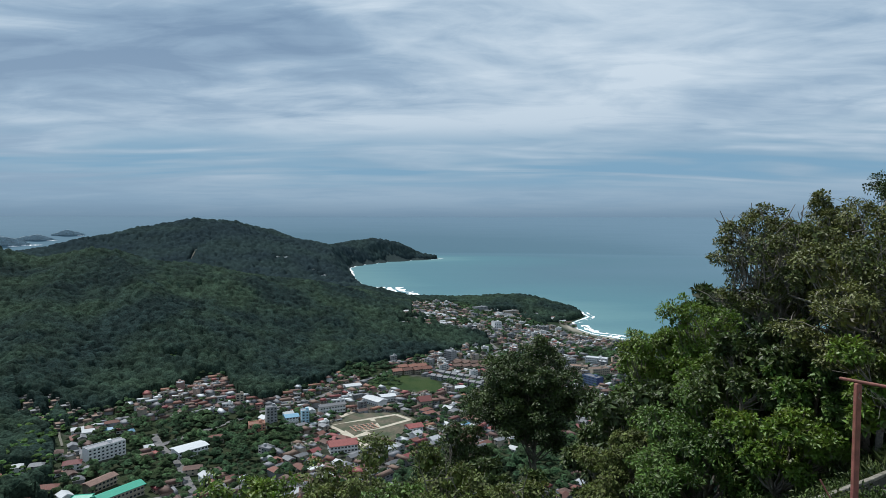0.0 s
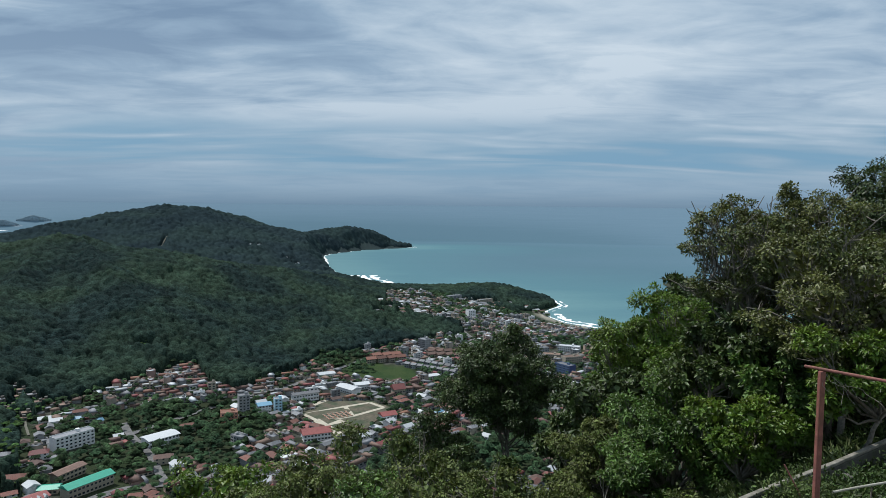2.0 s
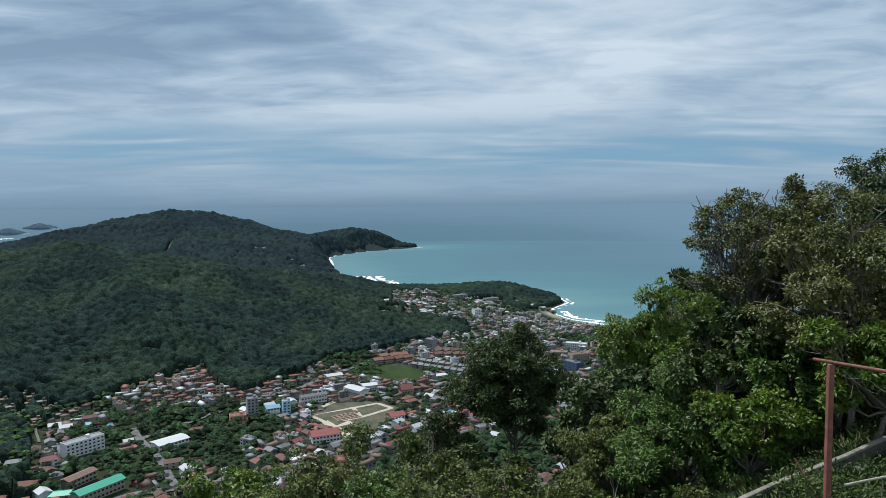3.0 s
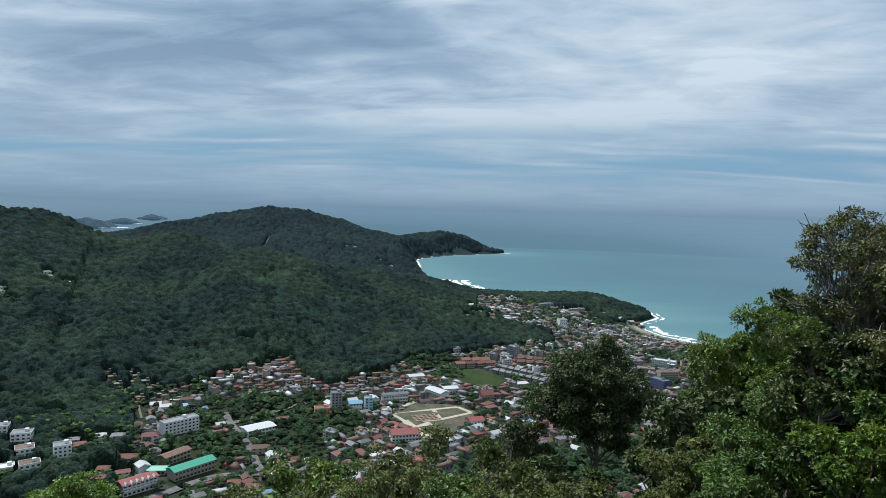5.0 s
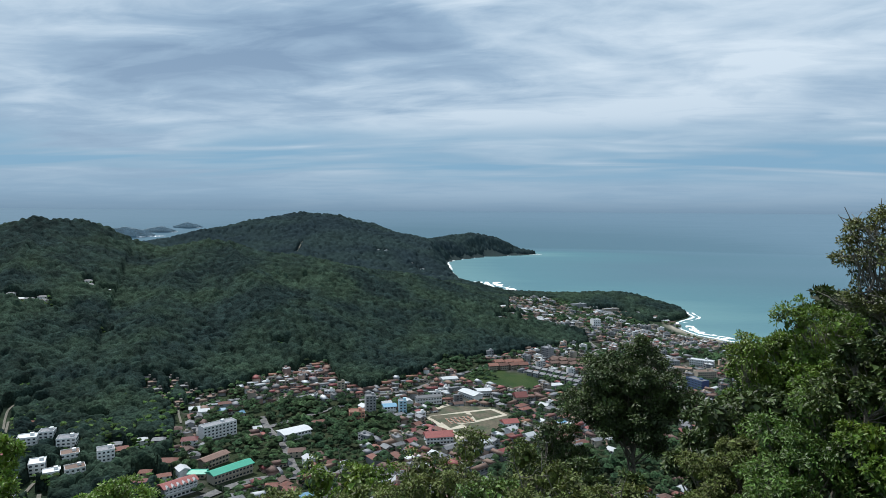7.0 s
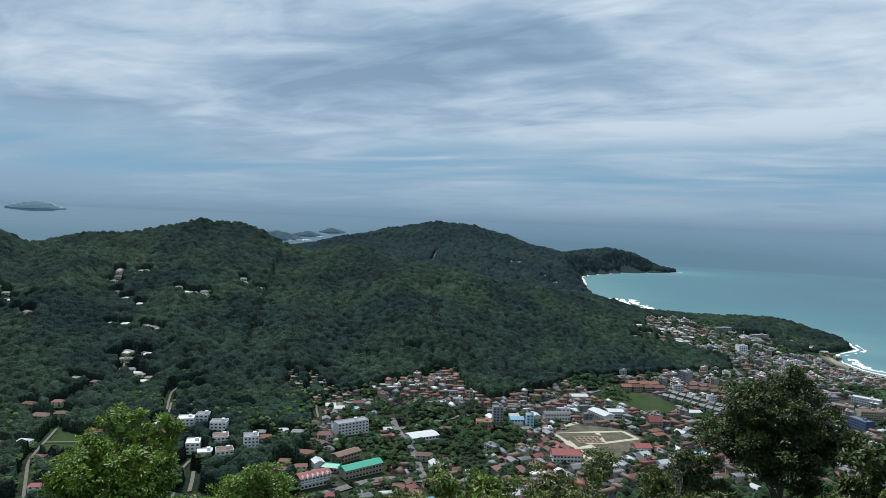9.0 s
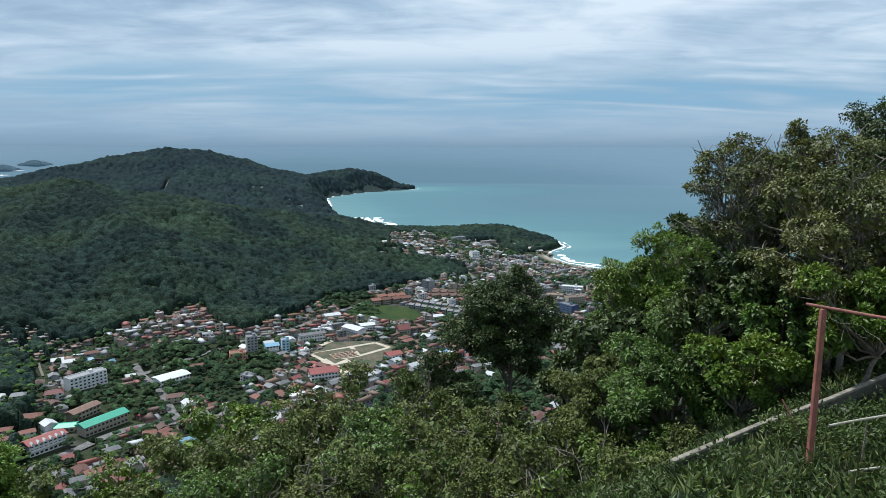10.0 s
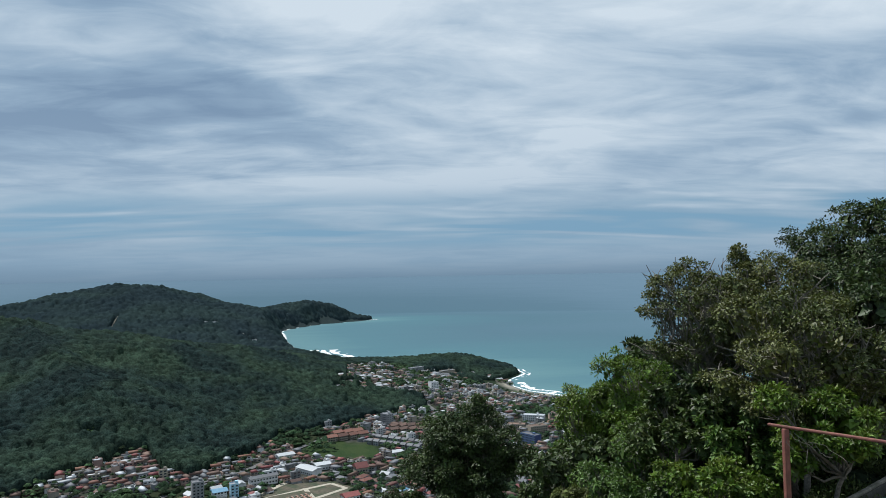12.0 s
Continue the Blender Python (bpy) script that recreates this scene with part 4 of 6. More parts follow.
    # orange-roofed houses standing apart
    for x, y, w, d, rf, wl, tn in ((-490, 565, 12, 9, "orange_roof", "white", 20), (-452, 485, 14, 10, "red_roof", "cream", 30), (-505, 460, 11, 9, "orange_roof", "white", 10), (-365, 528, 11, 9, "orange_roof", "cream", 40),
                                   (-313, 514, 15, 10, "orange_roof", "cream", 15), (-309, 468, 18, 9, "red_roof", "white", 28), (-321, 564, 14, 10, "red_roof", "white", 25), (-206, 482, 9, 8, "orange_roof", "cream", 20),
                                   (-196, 486, 8, 7, "orange_roof", "cream", 60), (-190, 478, 9, 7, "orange_roof", "white", 10), (-180, 519, 12, 10, "grey_roof", "grey", 30), (-222, 640, 13, 9, "orange_roof", "cream", 30),
                                   (-215, 560, 15, 9, "brown_roof", "cream", 20), (-510, 465, 12, 8, "orange_roof", "white", 0), (-500, 400, 10, 7, "red_roof", "cream", 20), (-482, 408, 9, 7, "brown_roof", "cream", 40),
                                   (-560, 408, 10, 7, "red_roof", "white", 15), (-570, 402, 10, 7, "orange_roof", "cream", 15), (-543, 421, 11, 8, "white_roof", "white", 15), (-589, 474, 17, 10, "brown_roof", "cream", 20),
                                   (-602, 503, 10, 8, "orange_roof", "white", 30), (-635, 455, 15, 9, "grey_roof", "white", 10), (-450, 358, 9, 7, "red_roof", "white", 30), (-486, 322, 16, 9, "blue_roof", "cream", 25), (-565, 372, 14, 9, "brown_roof", "cream", 10),
                                   (-536, 351, 15, 9, "brown_roof", "grey", 15), (-677, 453, 18, 12, "grey_roof", "grey", 10), (-580, 488, 11, 8, "brown_roof", "cream", 30), (-618, 484, 12, 8, "orange_roof", "cream", 15), (-469, 503, 8, 6, "white_roof", "white", 25), (-376, 536, 9, 7, "grey_roof", "grey", 30),
                                   (-361, 551, 10, 8, "white_roof", "white", 35), (-347, 556, 11, 8, "grey_roof", "grey", 20), (-322, 590, 11, 9, "grey_roof", "white", 25), (-317, 488, 9, 7, "orange_roof", "cream", 20), (-298, 484, 10, 7, "orange_roof", "white", 35), (-484, 430, 8, 7, "brown_roof", "cream", 40)):
        seat(gable_house("house", w, d, 5.5, wl, rf, True, 2, f"house with a hipped {rf.split('_')[0]} roof among trees"), x, y, tn, 9)
    # stepped villas climbing the slope
    k = 0
    for (ax, ay), (bx, by), n in (((-462, 715), (-386, 655), 9), ((-442, 728), (-372, 690), 8)):
        for i in range(n):
            u = i / (n - 1)
            x, y = ax + (bx - ax) * u + 5 * math.sin(i * 2.1), ay + (by - ay) * u + 5 * math.cos(i * 1.7)
            seat(storey_block("hillside_villa", 9, 8, 1 + i % 2, "dark_wall", "small stepped hillside villa of dark grey concrete", "villa", 2, roof="brown_roof" if i % 3 else "grey_roof", parapet=0.4, group="stepped hillside villas"), x, y, 40, 6)
            k += 1
    # villas on the wooded hill
    rng = np.random.RandomState(5)
    for x, y, n in ((-926, 886, 3), (-879, 905, 2), (-894, 863, 3), (-721, 728, 2), (-686, 741, 2), (-748, 725, 2), (-756, 866, 3), (-739, 878, 3), (-735, 987, 2), (-703, 982, 2), (-604, 839, 1), (-826, 803, 2),
                    (-678, 658, 2), (-660, 645, 2), (-633, 619, 2), (-600, 610, 2), (-975, 717, 2), (-917, 715, 1), (-945, 697, 2), (-906, 674, 3), (-865, 668, 2), (-852, 827, 2), (-789, 799, 1), (-652, 652, 2), (-650, 672, 2), (-605, 612, 2), (-628, 567, 2), (-640, 640, 2)):
        for i in range(n):
            w = rng.uniform(8, 12)
            seat(gable_house("hill_villa", w, 7, 3.4, ("white", "cream")[i % 2], ("white_roof", "grey_roof", "grey_roof", "brown_roof")[rng.randint(4)], True, 1, "pale villa in a clearing on the wooded hill"),
                 x + rng.uniform(-14, 14), y + rng.uniform(-9, 9), rng.uniform(0, 60), 9)
    for i in range(34):
        u, v = rng.uniform(0, 1), rng.uniform(0, 1)
        x, y = -77 + 100 * u, 1225 + 120 * v + 60 * u
        seat(gable_house("headland_villa", 12, 8, 5.5, "cream", ("grey_roof", "brown_roof", "white_roof")[i % 3], True, 2, "pale villa on the wooded slope above the bay"), x, y, rng.uniform(0, 50), 8)
    for i in range(26):
        u = rng.uniform(0, 1)
        x, y = 85 + 200 * u, 1545 - 60 * u + rng.uniform(-70, 55)
        seat(gable_house("headland_villa", rng.uniform(9, 15), 8, 5.5, ("cream", "grey", "white")[i % 3], ("grey_roof", "brown_roof", "grey_roof", "white_roof")[i % 4], i % 2 == 0, 2, "pale villa among trees on the wooded headland"), x, y, rng.uniform(0, 50), 6)
    for x, y in ((-606, 2466), (-590, 2475), (-620, 2460), (-472, 2385), (-441, 2358), (-415, 2296), (-300, 1962), (-277, 1992), (-330, 2008)):
        seat(storey_block("far_house", 20 if x < -580 else 14, 11, 2, "white", "white house far off on the hill", "house", 4), x, y, 20, 13)


def ground_height(x, y):
    return float(land(np.array([x]), np.array([y]))[0])


def build_roads():
    for pts, wd in ROADS:
        P = np.array(pts, float)
        seglen = np.hypot(*(P[1:] - P[:-1]).T)
        cum = np.concatenate([[0], np.cumsum(seglen)])
        s = np.arange(0, cum[-1], 6.0)
        x, y = np.interp(s, cum, P[:, 0]), np.interp(s, cum, P[:, 1])
        k = np.ones(5) / 5
        if len(x) > 12:
            x[2:-2], y[2:-2] = np.convolve(x, k, "valid"), np.convolve(y, k, "valid")
        tx, ty = np.gradient(x), np.gradient(y)
        n = np.hypot(tx, ty)
        nx, ny = -ty / n, tx / n
        rows = []
        for o in (-0.5, -0.17, 0.17, 0.5):
            px, py = x + nx * wd * o * (0.55 if wd < 6 else 1.0), y + ny * wd * o * (0.55 if wd < 6 else 1.0)
            rows.append(np.stack([px, py, np.maximum(land(px, py), land(x, y)) + 0.9], -1))
        v = np.stack(rows, 1).reshape(-1, 3)
        m = len(x)
        i = (np.arange(m - 1)[:, None] * 4 + np.arange(3)[None]).ravel()
        me = raw_mesh("road", v, np.stack([i, i + 4, i + 5, i + 1], -1)[:, ::-1], smooth=True)
        lane = wd < 6
        thing("lane" if lane else "road", me, MAT["lane" if lane else "asphalt"], "pale sandy lane between gardens and trees" if lane else "grey asphalt road through the town", "lane" if lane else "road", kind="structure")
    # bare earth and brick footings of the building site
    bm = bmesh.new()
    top = [bm.verts.new((x, y, ground_height(x, y) + 0.75)) for x, y in SITE]
    bm.faces.new(top)
    bmesh.ops.triangulate(bm, faces=bm.faces)
    for f in bm.faces:
        if f.normal.z < 0:
            f.normal_flip()
    me = bpy.data.meshes.new("bare_earth")
    bm.to_mesh(me)
    bm.free()
    thing("bare_earth", me, MAT["earth"], "trampled brown earth of a building site with thin grass", "earth", kind="structure")
    footing = new("footings")
    tagged(footing, "low brick footings of a building under construction", "footings")
    z0 = ground_height(-82, 692)
    footing.matrix_basis = pose(-82, 692, z0, 0, 0, 30)
    for k in range(6):
        part("footing", boxes((-14 + 5 * k, -9, 0, -13.4 + 5 * k, 10, 2.0)), MAT["pink"], footing)
    for k in range(4):
        part("footing", boxes((-15, -8 + 5.5 * k, 0, 13, -7.4 + 5.5 * k, 2.0)), MAT["sandy"], footing)
    # pale tracks across the building site
    lines = [([(-117, 697), (-68, 623)], 9), ([(-117, 697), (-87, 720), (-53, 742)], 5), ([(-53, 742), (-36, 723)], 5), ([(-98, 673), (-67, 691), (-36, 723)], 5), ([(-67, 691), (-80, 728)], 5), ([(-124, 711), (-102, 752)], 6), ([(-92, 664), (-76, 676)], 12), ([(-84, 700), (-74, 706)], 10)]
    for pts, wd in lines:
        bm = bmesh.new()
        for (ax, ay), (bx, by) in zip(pts[:-1], pts[1:]):
            n = math.hypot(bx - ax, by - ay)
            nx, ny = -(by - ay) / n * wd / 2, (bx - ax) / n * wd / 2
            tops = []
            for x, y in ((ax + nx, ay + ny), (ax - nx, ay - ny), (bx - nx, by - ny), (bx + nx, by + ny)):
                z = float(land(np.array([x]), np.array([y]))[0]) + 1.0
                tops.append(bm.verts.new((x, y, z)))
            low = [bm.verts.new((v.co.x, v.co.y, v.co.z - 3)) for v in tops]
            bm.faces.new(tops)
            for k in range(4):
                bm.faces.new((tops[k], low[k], low[(k + 1) % 4], tops[(k + 1) % 4]))
        bmesh.ops.recalc_face_normals(bm, faces=bm.faces)
        me = bpy.data.meshes.new("site_track")
        bm.to_mesh(me)
        bm.free()
        thing("site_track", me, MAT["sandy"], "pale sandy track of a building site", "track", kind="structure")


def far_houses(x, y, rng):
    """Many distant houses in one mesh: walls, hipped, gabled or flat roofs, lean-tos and windows."""
    mats = ["white", "cream", "grey", "window", "orange_roof", "brown_roof", "grey_roof", "white_roof", "red_roof", "pinkish"]
    tiled, sheet = [4, 5, 5, 8, 5], [6, 6, 6, 7, 5]
    V, F, S, M = [], [], [], []
    n = 0
    for px, py, pz in zip(x, y, land(x, y)):
        az, r = math.degrees(math.atan2(px, py)), math.hypot(px, py)
        shore = az > -1 and r > 1000
        w, d = rng.uniform(6.5, 15), rng.uniform(5.5, 9.5)
        kind = rng.choice(["hip", "gable", "flat", "shed"], p=[0.18, 0.22, 0.42, 0.18] if shore else [0.36, 0.3, 0.16, 0.18])
        st = rng.choice([1, 2, 2, 3, 4] if kind == "flat" else [1, 1, 1, 2, 2])
        turn = 20 + 40 * value_noise(np.array([px / 160]), np.array([py / 160]), 3)[0]
        h, a = 2.8 * st + 0.3, radians(rng.choice([0, 90]) + turn + rng.normal(0, 6))
        rise = {"hip": d * 0.26, "gable": d * 0.28, "flat": 0.25, "shed": 0.6}[kind]
        c, q = math.cos(a), math.sin(a)
        o = 0.15 if kind == "flat" else 0.7
        ins = {"hip": d * 0.35, "gable": 0.0, "flat": 0.4, "shed": 0.0}[kind]
        loc = [(-w / 2, -d / 2, -3), (w / 2, -d / 2, -3), (w / 2, d / 2, -3), (-w / 2, d / 2, -3), (-w / 2, -d / 2, h), (w / 2, -d / 2, h), (w / 2, d / 2, h), (-w / 2, d / 2, h),
               (-w / 2 - o, -d / 2 - o, h), (w / 2 + o, -d / 2 - o, h), (w / 2 + o, d / 2 + o, h), (-w / 2 - o, d / 2 + o, h), (-w / 2 - o + ins, 0, h + rise), (w / 2 + o - ins, 0, h + rise)]
        fa = [(0, 1, 5, 4), (1, 2, 6, 5), (2, 3, 7, 6), (3, 0, 4, 7), (8, 9, 13, 12), (10, 11, 12, 13), (9, 10, 13), (11, 8, 12), (11, 10, 9, 8)]
        wm = rng.choice([0, 1, 1, 2, 2, 9])
        rm = rng.choice(tiled if kind in ("hip", "gable") and rng.uniform() < (0.45 if shore else 0.72) else sheet)
        ma = [wm] * 4 + [rm] * 5

        def box(x0, y0, z0, x1, y1, z1, m):
            k = len(loc)
            loc.extend([(x0, y0, z0), (x1, y0, z0), (x1, y1, z0), (x0, y1, z0), (x0, y0, z1), (x1, y0, z1), (x1, y1, z1), (x0, y1, z1)])
            fa.extend([(k, k + 1, k + 5, k + 4), (k + 1, k + 2, k + 6, k + 5), (k + 2, k + 3, k + 7, k + 6), (k + 3, k, k + 4, k + 7), (k + 4, k + 5, k + 6, k + 7)])
            ma.extend([m] * 5)

        if kind == "flat":
            box(w * 0.1, -1, h, w * 0.1 + 2.6, 1.6, h + 2.3, wm)
            box(-w / 2, -d / 2 - 0.12, h - 0.2, w / 2, -d / 2 + 0.1, h + 0.8, wm)
            box(w / 2 - 0.1, -d / 2, h - 0.2, w / 2 + 0.12, d / 2, h + 0.8, wm)
        if rng.uniform() < 0.5:
            # lean-to or carport
            box(-w / 2 + rng.uniform(0, 2), -d / 2 - rng.uniform(2, 4), -2, w / 2 - rng.uniform(0, 3), -d / 2 - 0.1, 2.3, rng.choice([2, 5, 6, 6]))
        if rng.uniform() < 0.4:
            box(w / 2 + 0.1, -d / 2 + 1, -3, w / 2 + rng.uniform(2.5, 5), d / 2 - 0.6, 2.6, rng.choice([wm, 6, 4]))
        for f in range(st):
            z0, z1 = f * 2.8 + 0.8, f * 2.8 + 2.2
            for sgn in (-1, 1):
                yy = sgn * (d / 2 + 0.06)
                nb = 2 + (w > 10)
                for b in range(nb):
                    k = len(loc)
                    xa = -w / 2 + w * (b + 0.22) / nb
                    xb = xa + w * 0.56 / nb
                    loc += [(xa, yy, z0), (xb, yy, z0), (xb, yy, z1), (xa, yy, z1)]
                    fa.append((k, k + 1, k + 2, k + 3) if sgn < 0 else (k + 3, k + 2, k + 1, k))
                    ma.append(3)
            k = len(loc)
            loc += [(w / 2 + 0.06, -d * 0.3, z0), (w / 2 + 0.06, d * 0.3, z0), (w / 2 + 0.06, d * 0.3, z1), (w / 2 + 0.06, -d * 0.3, z1)]
            fa.append((k, k + 1, k + 2, k + 3))
            ma.append(3)
        V += [(px + u * c - v * q, py + u * q + v * c, pz + t) for u, v, t in loc]
        for f in fa:
            F += [i + n for i in f]
            S.append(len(f))
        M += ma
        n += len(loc)
    me = raw_mesh("far_houses", np.array(V), np.array(F), np.array(S))
    for m in mats:
        me.materials.append(MAT[m])
    me.polygons.foreach_set("material_index", np.array(M, dtype=np.int32))
    thing("far_houses", me, None, "crowded small houses with orange, brown and pale roofs in the far town", "houses", kind="stuff")


def build_town():
    kinds = []
    roofs = ["orange_roof", "orange_roof", "brown_roof", "red_roof", "grey_roof", "white_roof", "grey_roof", "brown_roof", "orange_roof", "white_roof", "blue_roof", "grey_roof", "brown_roof", "orange_roof", "grey_roof", "brown_roof", "red_roof", "grey_roof"]
    rng = np.random.RandomState(77)
    words = {"orange_roof": "orange tiled", "brown_roof": "brown tiled", "red_roof": "dark red", "grey_roof": "grey sheet", "white_roof": "white sheet", "blue_roof": "blue sheet"}
    for i, rf in enumerate(roofs):
        w, d, st = rng.uniform(7.5, 15), rng.uniform(6.5, 9.5), 1 + (i % 3 > 1)
        wall = ("cream", "grey", "white", "cream", "grey", "white", "pinkish")[i % 7]
        words_wall = "pale pink" if wall == "pinkish" else wall
        kinds.append(gable_house("house", w, d, 3.1 * st, wall, rf, i % 2 == 0, st, f"{('one', 'two')[st - 1]}-storey {words_wall} rendered house with a {words[rf]} roof", porch=i % 3 != 1))
    x, y, rng = sector(110000, -62, 24, 430, 1850, 21)
    sd = coast_distance(x, y)
    z = land(x, y)
    keep = town_mask(x, y) & (sd > np.where(x > 180, 60, 30)) & (z < 75)
    x, y, z, sd = x[keep], y[keep], z[keep], sd[keep]
    keep = (house_density(x, y) > rng.uniform(0.38, 0.82, len(x))) & clear_of(x, y, 4.0)
    x, y, z = x[keep], y[keep], z[keep]
    near, far, grid = [], [], {}
    for px, py, pz in zip(x, y, z):
        g = (int(px // 12), int(py // 12))
        gap = 10.2 + 3.0 * (hashed(np.array([g[0]]), np.array([g[1]]), 5)[0] - 0.5)
        if any((px - a) ** 2 + (py - b) ** 2 < gap ** 2 for i in (-1, 0, 1) for j in (-1, 0, 1) for a, b in grid.get((g[0] + i, g[1] + j), ())):
            continue
        grid.setdefault(g, []).append((px, py))
        (near if math.hypot(px, py) < 760 and len(near) < 285 else far).append((px, py, pz))
        KEEP.append((px, py, 3.6)) if math.hypot(px, py) < 1000 else None
    used = set()
    for px, py, pz in near:
        k = rng.randint(len(kinds))
        m = pose(px, py, pz, 0, 0, rng.choice([0, 90, 180, 270]) + 20 + 40 * value_noise(np.array([px / 160]), np.array([py / 160]), 3)[0] + rng.normal(0, 5))
        if k not in used:
            kinds[k].matrix_basis = m
            used.add(k)
        else:
            copy_thing(kinds[k], m)
    far = np.array(far)
    far_houses(far[:, 0], far[:, 1], rng)


def build_foam():
    """Surf along the beaches and rocks: patches of small flat cells where the waves break."""
    V, F, n = [], [], 0
    for x0, x1, y0, y1, cell, reach, bands in ((230, 620, 1120, 1760, 2.6, 40, (6, 24)), (-420, 60, 1850, 2680, 3.6, 34, (5, 34, 62, 88, 116)), (-470, 20, 2650, 3760, 6.0, 18, (6,))):
        gx, gy = np.meshgrid(np.arange(x0, x1, cell), np.arange(y0, y1, cell))
        gx, gy = gx.ravel(), gy.ravel()
        s = -coast_distance(gx, gy)
        wob = 16 * fbm(gx, gy, 70, 3, 61)
        pat = np.zeros(gx.shape)
        for b in bands:
            wide = np.where(gy > 2240, 9, np.where(gy > 1800, 13, 5))
            pat = np.maximum(pat, 1 - np.abs(s - b + wob * min(1, b / 20)) / wide)
        pat = pat + np.where(gy > 1800, 0.8, 1.3) * fbm(gx, gy, np.where(gy[0] > 1800, 30, 15), 3, 62) * np.clip(s / 15, 0.2, 1)
        reach = np.where((gy < 2230) & (gx < 100), 140 * np.clip((20 - gx) / 110, 0.06, 1), np.where(gy > 1800, 7, reach))
        rocky = (gx > 255) & (gy > 1455) | (gy > 2650)
        ok = (s > -2) & (s < np.where(rocky & (gy < 1700), 20, np.where(rocky, 14, reach))) & (pat > np.where((gy > 1800) & (gy < 2230), 0.28, 0.5))
        for px, py in zip(gx[ok], gy[ok]):
            V += [(px, py, 0.25), (px + cell, py, 0.25), (px + cell, py + cell, 0.25), (px, py + cell, 0.25)]
            F.append((n, n + 1, n + 2, n + 3))
            n += 4
    thing("surf", raw_mesh("surf", np.array(V), np.array(F)), MAT["foam"], "white surf breaking along the beaches", "surf", kind="stuff")


def build_islands():
    """Islets near the horizon, standing on the far water."""
    el0 = math.atan(EYE / 4300)
    for az, r, w, h, lab in ((-29.5, 4654, 165, 29, "small dark wooded islet near the horizon, paled with painted haze"), (-31.7, 4585, 190, 34, "low wooded islet near the horizon, paled with painted haze"), (-34.2, 4515, 330, 56, "dark wooded cape behind the ridge, paled with painted haze"), (-51.6, 4900, 330, 44, "faint hazy island on the horizon"), (-57, 4900, 420, 12, "faint low hazy coast on the horizon")):
        x, y = polar(az, r)
        z = EYE - r * math.tan(el0 * (4960 - r) / 660)
        bm = bmesh.new()
        bmesh.ops.create_icosphere(bm, subdivisions=4, radius=1)
        for v in bm.verts:
            k = 1 + 0.35 * noise.noise(v.co * 2.3 + Vector((az, 0, 0))) + 0.15 * noise.noise(v.co * 7 + Vector((az, 3, 0)))
            v.co = Vector((v.co.x * w / 2 * k, v.co.y * 6, max(v.co.z, -0.03) * h * k * (1 - 0.55 * min(1, abs(v.co.x)))))
        me = bpy.data.meshes.new("islet")
        bm.to_mesh(me)
        bm.free()
        for p in me.polygons:
            p.use_smooth = True
        ob = thing("islet", me, MAT["islet_far_hazy"] if r > 4800 else MAT["islet_near_hazy"], lab, "island")
        ob.matrix_basis = Matrix.Translation((x, y, z)) @ Matrix.Rotation(-radians(az), 4, "Z")
    # breakers between the cape and the islets
    V, F, n = [], [], 0
    rng = np.random.RandomState(31)
    for az0, r0, span, deep in ((-31.9, 4508, 1.5, 10), (-32.6, 4532, 0.9, 8), (-30.6, 4574, 0.8, 5), (-28.7, 4646, 0.5, 4), (-33.0, 4496, 0.8, 10)):
        m = 14
        for k in range(m):
            a0, a1 = az0 + span * (k / m - 0.5), az0 + span * ((k + 1) / m - 0.5)
            th = deep * rng.uniform(0.3, 1.0) * math.sin(math.pi * (k + 0.5) / m)
            for az, r in ((a0, r0 - th), (a1, r0 - th), (a1, r0 + th), (a0, r0 + th)):
                V.append((*polar(az, r), EYE - r * math.tan(el0 * (4960 - r) / 660) + 0.6))
            F.append((n, n + 1, n + 2, n + 3))
            n += 4
    thing("far_surf", raw_mesh("far_surf", np.array(V), np.array(F)), MAT["foam"], "white breakers round the far islets", "surf", kind="stuff")


MAT["pinkish"] = material("pale_pink_wall", (0.34, 0.24, 0.2), 0.8, 0.12, 0.3, island=0.25)
MAT["pink"] = material("pink_wall", (0.55, 0.28, 0.2), 0.8, 0.12, 0.3)
MAT["paleblue"] = material("pale_blue_wall", (0.35, 0.55, 0.65), 0.8, 0.12, 0.3)
MAT["blue"] = material("blue_wall", (0.03, 0.05, 0.14), 0.7, 0.12, 0.3)
MAT["bluewhite"] = material("blue_white_wall", (0.09, 0.14, 0.25), 0.7, 0.12, 0.3)
MAT["sandy"] = material("sandy_track", (0.46, 0.42, 0.33), 0.95, 0.2, 0.2, second=(0.34, 0.3, 0.23))
MAT["earth"] = material("bare_earth", (0.1, 0.085, 0.055), 0.95, 0.3, 0.08, second=(0.035, 0.048, 0.022))
MAT["lane"] = material("lane", (0.15, 0.14, 0.115), 0.95, 0.25, 0.2, second=(0.1, 0.1, 0.075))
# Islet greens paled to sky blue; these base colours contain the haze.
MAT["islet_near_hazy"] = material("islet_near_hazy", (0.2, 0.27, 0.31), 0.8, 0.3, 0.03)
MAT["islet_far_hazy"] = material("islet_far_hazy", (0.36, 0.45, 0.51), 0.9, 0.1, 0.01)
build_landmarks()
build_town()
build_roads()
build_foam()
build_islands()
build_forest()


# ------------------------------------------------------------------ the trees below the terrace
def frames_along(p, q):
    d = (q - p) / (np.linalg.norm(q - p) + 1e-9)
    ref = np.array([0, 0, 1.0]) if abs(d[2]) < 0.9 else np.array([1.0, 0, 0])
    u = np.cross(d, ref)
    u /= np.linalg.norm(u)
    return d, u, np.cross(d, u)


